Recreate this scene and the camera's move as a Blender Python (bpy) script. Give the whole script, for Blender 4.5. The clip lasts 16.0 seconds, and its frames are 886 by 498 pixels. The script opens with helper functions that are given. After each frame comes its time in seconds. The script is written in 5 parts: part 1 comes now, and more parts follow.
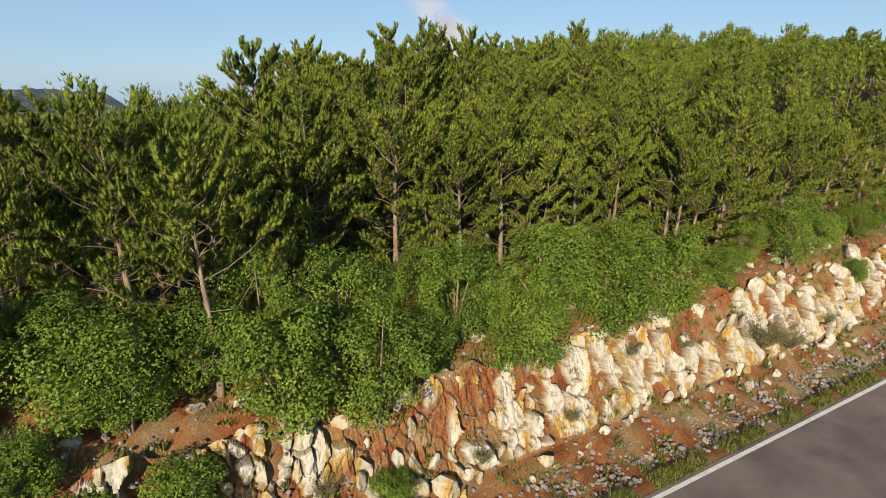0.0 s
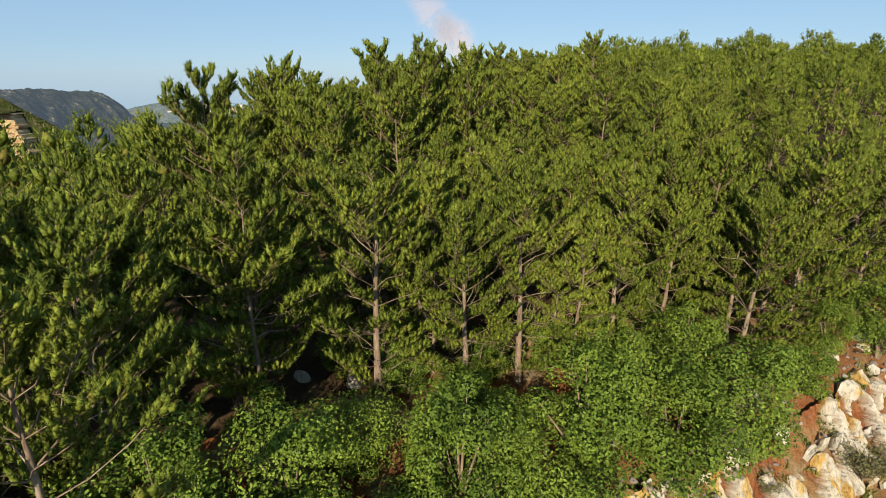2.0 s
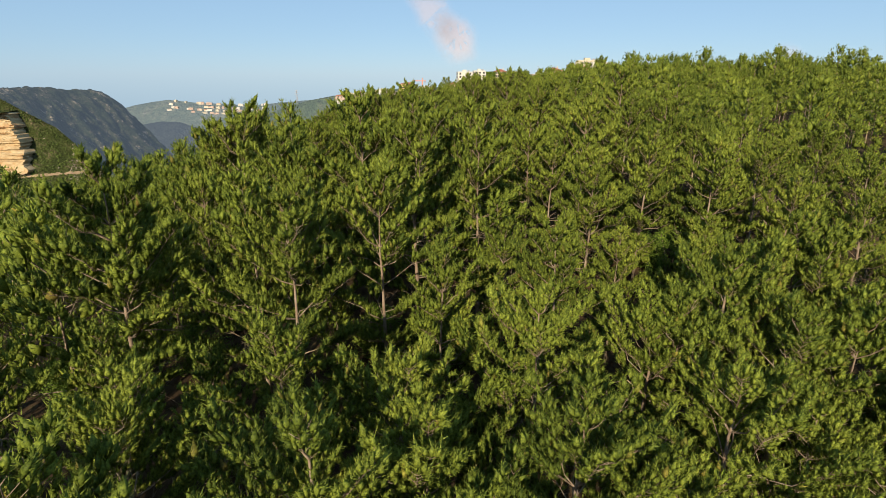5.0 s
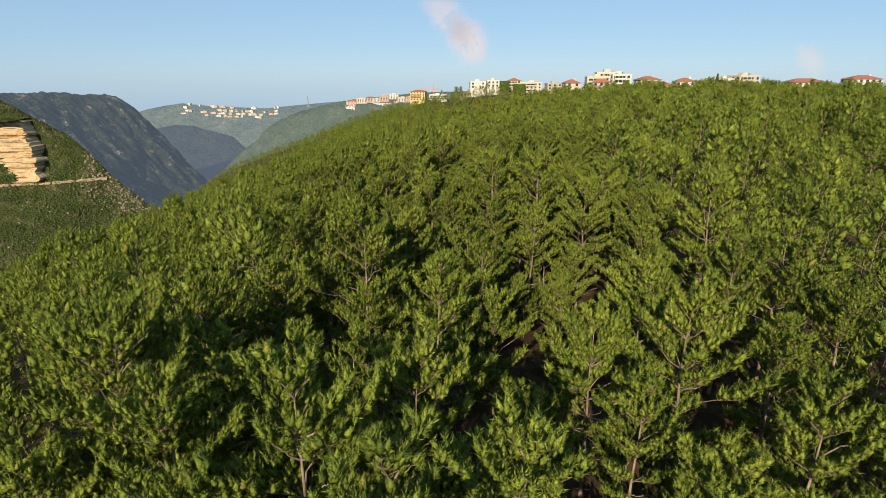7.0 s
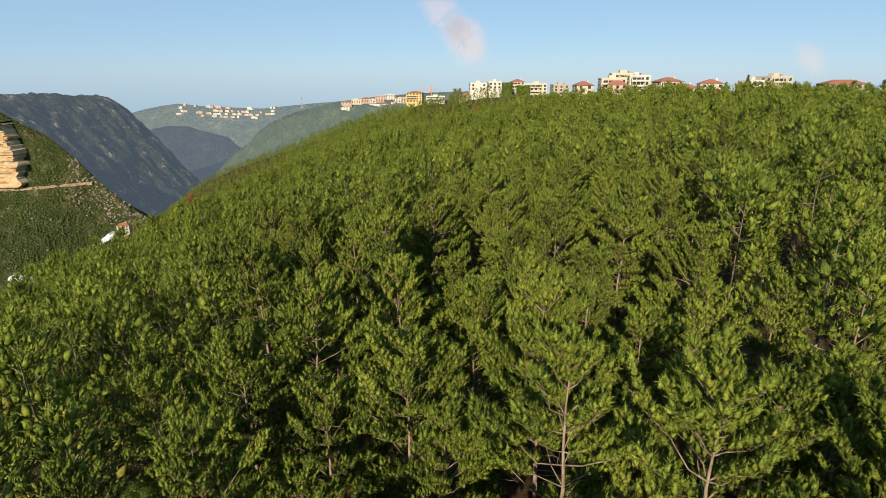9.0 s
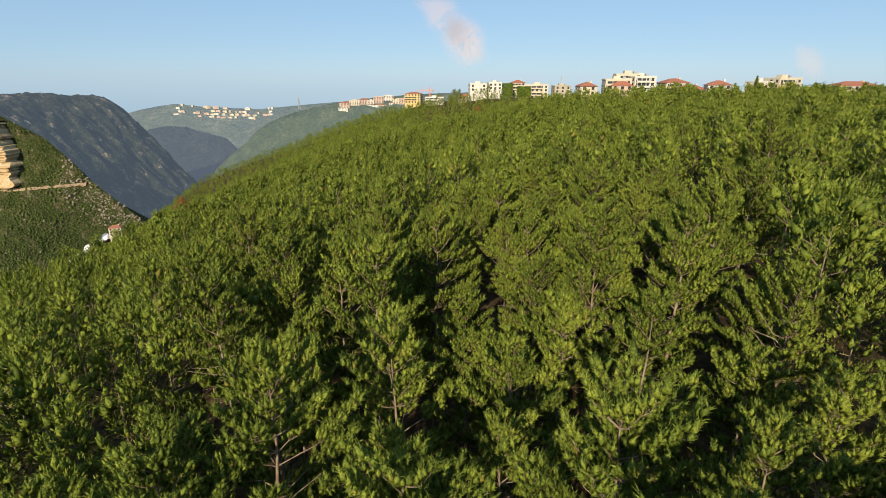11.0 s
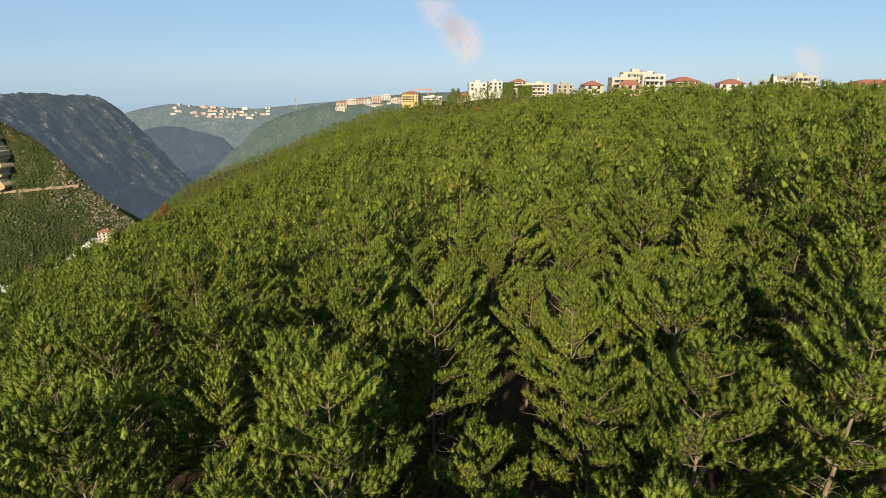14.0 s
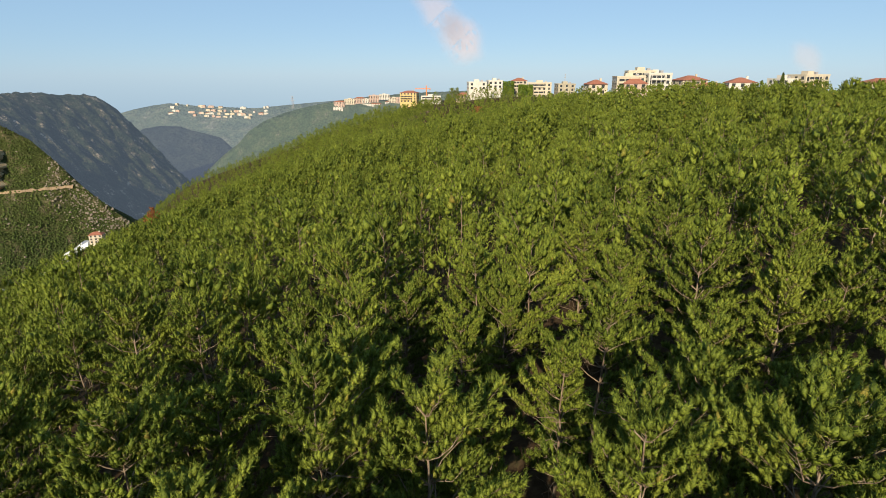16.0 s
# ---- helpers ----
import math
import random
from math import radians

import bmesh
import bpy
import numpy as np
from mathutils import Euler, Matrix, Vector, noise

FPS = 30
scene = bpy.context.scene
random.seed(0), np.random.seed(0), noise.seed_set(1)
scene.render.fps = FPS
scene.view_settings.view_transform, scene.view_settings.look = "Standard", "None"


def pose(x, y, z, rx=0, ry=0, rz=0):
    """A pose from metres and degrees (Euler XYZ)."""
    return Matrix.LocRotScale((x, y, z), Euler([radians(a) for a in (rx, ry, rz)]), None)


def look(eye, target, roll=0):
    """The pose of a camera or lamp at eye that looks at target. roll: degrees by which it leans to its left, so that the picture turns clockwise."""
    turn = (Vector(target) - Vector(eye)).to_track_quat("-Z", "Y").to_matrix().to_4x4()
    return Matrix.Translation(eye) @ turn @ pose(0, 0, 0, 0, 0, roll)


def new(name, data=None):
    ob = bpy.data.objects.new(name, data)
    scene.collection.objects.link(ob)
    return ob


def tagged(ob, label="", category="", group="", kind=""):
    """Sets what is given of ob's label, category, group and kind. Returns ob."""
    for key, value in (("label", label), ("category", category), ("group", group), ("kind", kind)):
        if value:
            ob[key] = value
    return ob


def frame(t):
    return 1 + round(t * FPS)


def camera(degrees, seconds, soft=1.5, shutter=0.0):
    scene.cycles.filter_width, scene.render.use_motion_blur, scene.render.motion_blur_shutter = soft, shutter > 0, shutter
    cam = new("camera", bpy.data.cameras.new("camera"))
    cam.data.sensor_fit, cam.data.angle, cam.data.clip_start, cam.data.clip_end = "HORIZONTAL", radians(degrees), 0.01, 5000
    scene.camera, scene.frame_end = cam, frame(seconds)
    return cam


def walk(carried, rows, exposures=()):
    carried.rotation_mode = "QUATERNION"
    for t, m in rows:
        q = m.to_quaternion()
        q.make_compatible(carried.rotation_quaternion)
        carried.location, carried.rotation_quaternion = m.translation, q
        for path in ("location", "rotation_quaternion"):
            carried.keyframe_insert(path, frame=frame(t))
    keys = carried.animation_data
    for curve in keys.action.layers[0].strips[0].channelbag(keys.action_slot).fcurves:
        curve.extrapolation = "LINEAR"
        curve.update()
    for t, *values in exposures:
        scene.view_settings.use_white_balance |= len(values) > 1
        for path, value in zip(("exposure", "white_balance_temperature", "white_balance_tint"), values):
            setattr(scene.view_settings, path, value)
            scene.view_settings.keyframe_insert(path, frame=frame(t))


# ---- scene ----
# ---------------------------------------------------------------- camera and its flight
cam = camera(80.0, 16.0, soft=0.4)
PATH = [
    (0.0, pose(0.001, -0.000, 14.001, 72.005, 0, -0.003) @ pose(0, 0, 0, 0, 0, -0.101)),
    (0.5, pose(0.009, 2.162, 14.565, 71.968, 0, -0.037) @ pose(0, 0, 0, 0, 0, -0.039)),
    (1.0, pose(0.039, 4.454, 15.176, 71.937, 0, -0.051) @ pose(0, 0, 0, 0, 0, -0.041)),
    (1.5, pose(0.045, 6.841, 15.686, 71.971, 0, -0.057) @ pose(0, 0, 0, 0, 0, -0.025)),
    (2.0, pose(0.009, 9.306, 16.079, 71.994, 0, -0.120) @ pose(0, 0, 0, 0, 0, -0.004)),
    (2.5, pose(0.094, 11.857, 16.606, 71.979, 0, -0.056) @ pose(0, 0, 0, 0, 0, 0.032)),
    (3.0, pose(0.136, 14.400, 17.284, 71.974, 0, -0.055) @ pose(0, 0, 0, 0, 0, 0.136)),
    (3.2, pose(0.140, 15.420, 17.560, 71.972, 0, -0.060) @ pose(0, 0, 0, 0, 0, 0.155)),
    (5.5, pose(-0.005, 22.475, 21.287, 71.924, 0, -0.165) @ pose(0, 0, 0, 0, 0, 0.332)),
    (6.0, pose(0.071, 25.921, 23.339, 71.952, 0, -0.104) @ pose(0, 0, 0, 0, 0, 0.080)),
    (6.5, pose(0.151, 31.734, 25.310, 71.975, 0, 0.406) @ pose(0, 0, 0, 0, 0, 0.028)),
    (7.0, pose(0.116, 39.751, 27.308, 72.028, 0, 1.201) @ pose(0, 0, 0, 0, 0, 0.013)),
    (7.5, pose(0.045, 48.576, 27.232, 72.036, 0, 1.193) @ pose(0, 0, 0, 0, 0, -0.013)),
    (8.0, pose(-0.146, 58.012, 28.065, 72.008, 0, 1.128) @ pose(0, 0, 0, 0, 0, -0.021)),
    (8.5, pose(-0.268, 68.013, 28.645, 71.993, 0, 1.081) @ pose(0, 0, 0, 0, 0, -0.087)),
    (9.0, pose(-0.230, 76.868, 28.805, 71.956, 0, 1.057) @ pose(0, 0, 0, 0, 0, -0.107)),
    (9.2, pose(-0.270, 78.850, 28.810, 71.958, 0, 1.048) @ pose(0, 0, 0, 0, 0, -0.105)),
    (11.3, pose(-1.080, 87.760, 28.170, 72.092, 0, 0.796) @ pose(0, 0, 0, 0, 0, 0.118)),
    (11.5, pose(-1.099, 88.841, 28.175, 72.096, 0, 0.789) @ pose(0, 0, 0, 0, 0, 0.116)),
    (12.0, pose(-1.115, 91.293, 28.214, 72.100, 0, 0.772) @ pose(0, 0, 0, 0, 0, 0.090)),
    (12.5, pose(-1.167, 93.720, 28.236, 72.088, 0, 0.753) @ pose(0, 0, 0, 0, 0, 0.061)),
    (13.0, pose(-1.241, 96.188, 28.281, 72.046, 0, 0.714) @ pose(0, 0, 0, 0, 0, 0.042)),
    (13.5, pose(-1.291, 98.663, 28.288, 71.998, 0, 0.706) @ pose(0, 0, 0, 0, 0, 0.019)),
    (14.0, pose(-1.319, 101.253, 28.269, 71.973, 0, 0.679) @ pose(0, 0, 0, 0, 0, -0.033)),
    (14.5, pose(-1.360, 103.832, 28.175, 71.979, 0, 0.646) @ pose(0, 0, 0, 0, 0, -0.073)),
    (15.0, pose(-1.370, 106.349, 28.163, 71.947, 0, 0.616) @ pose(0, 0, 0, 0, 0, -0.101)),
    (15.5, pose(-1.361, 108.953, 28.046, 71.940, 0, 0.585) @ pose(0, 0, 0, 0, 0, -0.072)),
    (16.0, pose(-1.373, 111.580, 27.988, 71.909, 0, 0.558) @ pose(0, 0, 0, 0, 0, -0.063)),
]
walk(cam, PATH)

# ---------------------------------------------------------------- sky, sun, exposure
SUN_ELEVATION, SUN_AZIMUTH = radians(24), radians(194)   # azimuth clockwise from +y
sun_dir = Vector((math.sin(SUN_AZIMUTH) * math.cos(SUN_ELEVATION), math.cos(SUN_AZIMUTH) * math.cos(SUN_ELEVATION), math.sin(SUN_ELEVATION)))
world = bpy.data.worlds.new("world")
scene.world = world
world.use_nodes = True
wn = world.node_tree
sky = wn.nodes.new("ShaderNodeTexSky")
sky.sky_type, sky.sun_disc = "NISHITA", False
sky.sun_elevation, sky.sun_rotation = SUN_ELEVATION, SUN_AZIMUTH
sky.altitude, sky.air_density, sky.dust_density, sky.ozone_density = 200, 0.8, 0.2, 2.5
haze = wn.nodes.new("ShaderNodeMix")          # pale summer haze over the clear-sky colours
haze.data_type = "RGBA"
haze.inputs[0].default_value, haze.inputs[7].default_value = 0.72, (2.75, 4.35, 6.1, 1)
wn.links.new(sky.outputs[0], haze.inputs[6])
wn.links.new(haze.outputs[2], wn.nodes["Background"].inputs[0])
wn.nodes["Background"].inputs[1].default_value = 0.072
sun = new("sun", bpy.data.lights.new("sun", "SUN"))
sun.data.energy, sun.data.angle, sun.data.color = 5.0, radians(0.6), (1.0, 0.84, 0.62)
sun.matrix_world = look(sun_dir * 50, (0, 0, 0))
scene.view_settings.exposure = 0.78

# ---------------------------------------------------------------- mesh helpers
rng = np.random.default_rng(7)


def mesh_np(name, verts, tris, mats, index=None, smooth=False):
    """A mesh from arrays of corners and triangles."""
    me = bpy.data.meshes.new(name)
    verts, tris = np.asarray(verts, np.float32), np.asarray(tris, np.int32)
    me.vertices.add(len(verts))
    me.vertices.foreach_set("co", verts.ravel())
    me.loops.add(tris.size)
    me.loops.foreach_set("vertex_index", tris.ravel())
    me.polygons.add(len(tris))
    me.polygons.foreach_set("loop_start", np.arange(len(tris), dtype=np.int32) * tris.shape[1])
    for m in mats:
        me.materials.append(m)
    if index is not None:
        me.polygons.foreach_set("material_index", np.asarray(index, np.int32))
    me.polygons.foreach_set("use_smooth", np.full(len(tris), smooth))
    me.update(calc_edges=True)
    return me


def part(name, data, parent, label=""):
    """A mesh as one part under a thing or a part. data is a mesh, or a bmesh with its material."""
    if isinstance(data, tuple):
        bm, mat = data
        me = bpy.data.meshes.new(name)
        bm.to_mesh(me)
        bm.free()
        me.materials.append(mat)
        data = me
    ob = new(name, data)
    ob.parent = parent
    return tagged(ob, label=label)


def thing(name, m, label, category, group="", kind=""):
    ob = new(name)
    ob.empty_display_size = 0.3
    ob.matrix_basis = m
    return tagged(ob, label, category, group, kind)


def mesh_of(bm, name, mat, smooth=False):
    me = bpy.data.meshes.new(name)
    bm.to_mesh(me)
    bm.free()
    me.materials.append(mat)
    if smooth:
        me.polygons.foreach_set("use_smooth", np.full(len(me.polygons), True))
    return me


def add_box(bm, x0, y0, z0, x1, y1, z1):
    vs = [bm.verts.new(p) for p in ((x0, y0, z0), (x1, y0, z0), (x1, y1, z0), (x0, y1, z0), (x0, y0, z1), (x1, y0, z1), (x1, y1, z1), (x0, y1, z1))]
    for f in ((3, 2, 1, 0), (4, 5, 6, 7), (0, 1, 5, 4), (1, 2, 6, 5), (2, 3, 7, 6), (3, 0, 4, 7)):
        bm.faces.new([vs[i] for i in f])


def box_bm(*boxes):
    bm = bmesh.new()
    for b in boxes:
        add_box(bm, *b)
    return bm


def tube(points, radii, sides):
    """Corners and triangles of a bent, tapered tube."""
    pts = np.asarray(points, float)
    n = len(pts)
    along = np.gradient(pts, axis=0)
    along /= np.linalg.norm(along, axis=1)[:, None] + 1e-9
    side = np.cross(along, (0.31, 0.17, 0.93))
    side[np.linalg.norm(side, axis=1) < 0.1] = (1, 0, 0)
    side /= np.linalg.norm(side, axis=1)[:, None]
    other = np.cross(along, side)
    a = np.arange(sides) * 2 * np.pi / sides
    ring = pts[:, None] + np.asarray(radii)[:, None, None] * (np.cos(a)[None, :, None] * side[:, None] + np.sin(a)[None, :, None] * other[:, None])
    v = ring.reshape(-1, 3)
    t = []
    for i in range(n - 1):
        for j in range(sides):
            k = (j + 1) % sides
            p, q, r, s = i * sides + j, i * sides + k, (i + 1) * sides + k, (i + 1) * sides + j
            t += [(p, q, r), (p, r, s)]
    return v, np.array(t)


def join(pieces):
    vs, ts, n = [], [], 0
    for v, t in pieces:
        vs.append(v)
        ts.append(np.asarray(t) + n)
        n += len(v)
    return np.concatenate(vs), np.concatenate(ts)


# ---------------------------------------------------------------- materials
def material(name, rough=0.8, spec=0.3):
    m = bpy.data.materials.new(name)
    m.use_nodes = True
    b = m.node_tree.nodes["Principled BSDF"]
    b.inputs["Roughness"].default_value = rough
    b.inputs["Specular IOR Level"].default_value = spec
    return m, m.node_tree, b


def noise_ramp(nt, scale, stops, detail=4.0, coord="Object", rough=0.55, stretch=None):
    """A colour ramp driven by noise. Returns the ramp's and the noise's outputs."""
    tc = nt.nodes.new("ShaderNodeTexCoord")
    n = nt.nodes.new("ShaderNodeTexNoise")
    n.inputs["Scale"].default_value, n.inputs["Detail"].default_value, n.inputs["Roughness"].default_value = scale, detail, rough
    src = nt.nodes.new("ShaderNodeNewGeometry").outputs["Position"] if coord == "World" else tc.outputs[coord]
    if stretch:
        mp = nt.nodes.new("ShaderNodeMapping")
        mp.inputs["Scale"].default_value = stretch
        nt.links.new(src, mp.inputs[0])
        src = mp.outputs[0]
    nt.links.new(src, n.inputs["Vector"])
    r = nt.nodes.new("ShaderNodeValToRGB")
    while len(r.color_ramp.elements) < len(stops):
        r.color_ramp.elements.new(0.5)
    for e, (p, c) in zip(r.color_ramp.elements, stops):
        e.position, e.color = p, (*c, 1)
    nt.links.new(n.outputs["Fac"], r.inputs[0])
    return r.outputs[0], n.outputs["Fac"]


def mix(nt, a, b, fac, mode="MIX"):
    m = nt.nodes.new("ShaderNodeMix")
    m.data_type, m.blend_type = "RGBA", mode
    for sock, v in ((m.inputs[0], fac), (m.inputs[6], a), (m.inputs[7], b)):
        if hasattr(v, "links") or hasattr(v, "is_linked"):
            nt.links.new(v, sock)
        else:
            sock.default_value = v if isinstance(v, (int, float)) else (*v, 1)
    return m.outputs[2]


def bump(nt, b, height, strength, distance):
    n = nt.nodes.new("ShaderNodeBump")
    n.inputs["Strength"].default_value, n.inputs["Distance"].default_value = strength, distance
    nt.links.new(height, n.inputs["Height"])
    nt.links.new(n.outputs[0], b.inputs["Normal"])


def leaf_material(name, dark, mid, light, through_light=0.3, patch=0.22, brown=False):
    """Needles or leaves: each one a little different, whole crowns too, and light coming through."""
    m, nt, b = material(name, 0.6, 0.12)
    patchy, _ = noise_ramp(nt, patch, [(0.3, dark), (0.5, mid), (0.7, light)], 2.0, "World")
    geo = nt.nodes.new("ShaderNodeNewGeometry")
    fine = nt.nodes.new("ShaderNodeValToRGB")
    fine.color_ramp.elements[0].color, fine.color_ramp.elements[1].color = (*[c * 0.62 for c in dark], 1), (*[c * 1.25 for c in light], 1)
    if brown:                                   # a few shoots have dried out
        fine.color_ramp.elements.new(0.965).color = (*[c * 1.15 for c in light], 1)
        fine.color_ramp.elements[2].color = (0.20, 0.10, 0.035, 1)
    nt.links.new(geo.outputs["Random Per Island"], fine.inputs[0])
    own = nt.nodes.new("ShaderNodeObjectInfo")
    hue = nt.nodes.new("ShaderNodeHueSaturation")
    rng_map = nt.nodes.new("ShaderNodeMapRange")
    rng_map.inputs["To Min"].default_value, rng_map.inputs["To Max"].default_value = 0.92, 1.08
    nt.links.new(own.outputs["Random"], rng_map.inputs["Value"])
    nt.links.new(rng_map.outputs[0], hue.inputs["Value"])
    grain, _ = noise_ramp(nt, 16.0, [(0.36, (0.45, 0.5, 0.5)), (0.5, (1.0, 1.0, 1.0)), (0.66, (1.5, 1.45, 1.3))], 2.0, "World", 0.7)
    nt.links.new(mix(nt, mix(nt, patchy, fine.outputs[0], 0.4), grain, 0.9, "MULTIPLY"), hue.inputs["Color"])
    nt.links.new(hue.outputs[0], b.inputs["Base Color"])
    tr = nt.nodes.new("ShaderNodeBsdfTranslucent")
    warm = mix(nt, hue.outputs[0], (1.0, 1.0, 0.45), 1.0, "MULTIPLY")
    nt.links.new(warm, tr.inputs[0])
    mx = nt.nodes.new("ShaderNodeMixShader")
    mx.inputs[0].default_value = through_light
    nt.links.new(b.outputs[0], mx.inputs[1])
    nt.links.new(tr.outputs[0], mx.inputs[2])
    nt.links.new(mx.outputs[0], nt.nodes["Material Output"].inputs[0])
    return m


needles = leaf_material("pine_needles", (0.038, 0.061, 0.009), (0.099, 0.133, 0.018), (0.181, 0.216, 0.031), 0.16, brown=True)
dead_needles = leaf_material("dead_needles", (0.16, 0.055, 0.02), (0.24, 0.085, 0.03), (0.30, 0.12, 0.05))
oak_leaves = leaf_material("evergreen_leaves", (0.038, 0.072, 0.012), (0.086, 0.138, 0.018), (0.150, 0.212, 0.030), 0.12, 0.35)


def bark_material():
    m, nt, b = material("pine_bark", 0.9, 0.15)
    c, f = noise_ramp(nt, 5, [(0.3, (0.09, 0.065, 0.045)), (0.5, (0.18, 0.135, 0.095)), (0.75, (0.29, 0.25, 0.19))], 6, "Object", 0.6, (1, 1, 0.35))
    nt.links.new(c, b.inputs["Base Color"])
    bump(nt, b, f, 0.7, 0.03)
    return m


bark = bark_material()


def earth_material():
    """Forest floor: red-brown soil, litter and grey stones."""
    m, nt, b = material("forest_soil", 0.95, 0.1)
    c, f = noise_ramp(nt, 0.9, [(0.3, (0.022, 0.018, 0.010)), (0.5, (0.045, 0.028, 0.015)), (0.62, (0.070, 0.050, 0.026)), (0.8, (0.040, 0.050, 0.016))], 8, "World", 0.65)
    nt.links.new(c, b.inputs["Base Color"])
    bump(nt, b, f, 0.8, 0.25)
    return m


earth = earth_material()

# ---------------------------------------------------------------- the lie of the land
ROAD_DIR, ROAD_N, ROAD_O = np.array((0.883, 0.469)), np.array((-0.469, 0.883)), np.array((0.0, 14.7))
ROAD_Z = -4.4


def smooth01(a, lo, hi):
    t = np.clip((a - lo) / (hi - lo), 0, 1)
    return t * t * (3 - 2 * t)


def canopy_form(x, y):
    """The broad form of the wooded spur: a ridge to the right, a side valley to the left."""
    X, Y = np.clip(x, -430, 330) / 100, np.clip(y, -60, 760) / 100
    z = 14.2 + 14.37 * X + 1.3 * Y - 11.07 * X * X + 4.69 * X * Y - 1.69 * Y * Y + 0.92 * X**3 + 1.45 * X * X * Y - 0.78 * X * Y * Y + 0.19 * Y**3
    z = z + 20.0 * np.exp(-((x - 52) / 92) ** 2 - ((y - 526) / 40) ** 2) + 5.0 * np.exp(-((x + 55) / 50) ** 2 - ((y - 625) / 45) ** 2)     # the shelf with the white houses
    z = z - 0.22 * np.maximum(0, y - 640) * smooth01(-x, 30, 120) * (1 - smooth01(-x, 230, 310)) - 1.1 * np.maximum(0, y - 600 - 8 * smooth01(-x, 290, 330)) * smooth01(-x, 120, 260)
    z = z - 11.0 * smooth01(-x, 245, 280) * (1 - smooth01(-x, 325, 348))    # a fold above the greenhouses
    z = z - 3.0 * smooth01(-x, 338, 365) * smooth01(y, 535, 580)           # the terrace of the greenhouses
    cap = 22.4 - 3.0 * smooth01(x, 85, 160)
    return -3.0 * np.log(np.exp(-np.clip(z, -300, 300) / 3.0) + np.exp(-cap / 3.0))   # the ridge levels off


def road_coords(x, y):
    px, py = x - ROAD_O[0], y - ROAD_O[1]
    return px * ROAD_DIR[0] + py * ROAD_DIR[1], px * ROAD_N[0] + py * ROAD_N[1]


def land(x, y):
    """Height of the ground."""
    x, y = np.asarray(x, float), np.asarray(y, float)
    s, d = road_coords(x, y)
    hill = canopy_form(x, y) - 9.0
    verge = np.interp(d, [-30, -9, -7.6, 0.0, 0.5, 1.2, 2.4, 3.4, 4.4, 5.0, 6.2, 7.5, 11, 16], [-7, -4.6, -4.45, -4.45, -4.42, -4.7, -4.6, -4.2, -3.2, -2.2, 0.1, 0.9, 2.0, 2.6])
    k = smooth01(d, 12, 48)
    z = verge * (1 - k) + hill * k
    return np.maximum(z, -900)


def land1(x, y):
    return float(land(x, y))


def axis(lo, hi, step, far):
    """Grid lines: even between lo and hi, then wider and wider out to far."""
    mid = np.arange(lo, hi + step / 2, step)
    out, d = [], step
    while not out or out[-1] < far:
        out.append((out[-1] if out else 0) + d)
        d *= 1.45
    out = np.array(out)
    return np.concatenate([lo - out[::-1], mid, hi + out])


def grid_mesh(xs, ys, zf):
    gx, gy = np.meshgrid(xs, ys)
    v = np.stack([gx, gy, zf(gx, gy)], -1).reshape(-1, 3)
    n, m = len(xs), len(ys)
    i = (np.arange(m - 1)[:, None] * n + np.arange(n - 1)[None]).ravel()
    return v, np.stack([i, i + 1, i + n + 1, i + n], -1)


def ground_height(x, y):
    z = land(x, y)
    far = np.maximum(np.maximum(-430 - x, x - 330), np.maximum(-80 - y, y - 780))
    k = smooth01(far, 0, 500)
    s, d = road_coords(x, y)
    return z * (1 - k) - 900 * k - 1.6 * (1 - smooth01(d, 9, 15))


gv, gq = grid_mesh(axis(-430, 330, 6, 6000), axis(-60, 780, 6, 6000), ground_height)
tagged(new("ground", mesh_np("ground", gv, gq, [earth], smooth=True)), "red-brown forest soil with litter and stones on a hillside", "ground", kind="structure")

# ---------------------------------------------------------------- pines
def unit(v):
    return v / (np.linalg.norm(v, axis=-1, keepdims=True) + 1e-9)


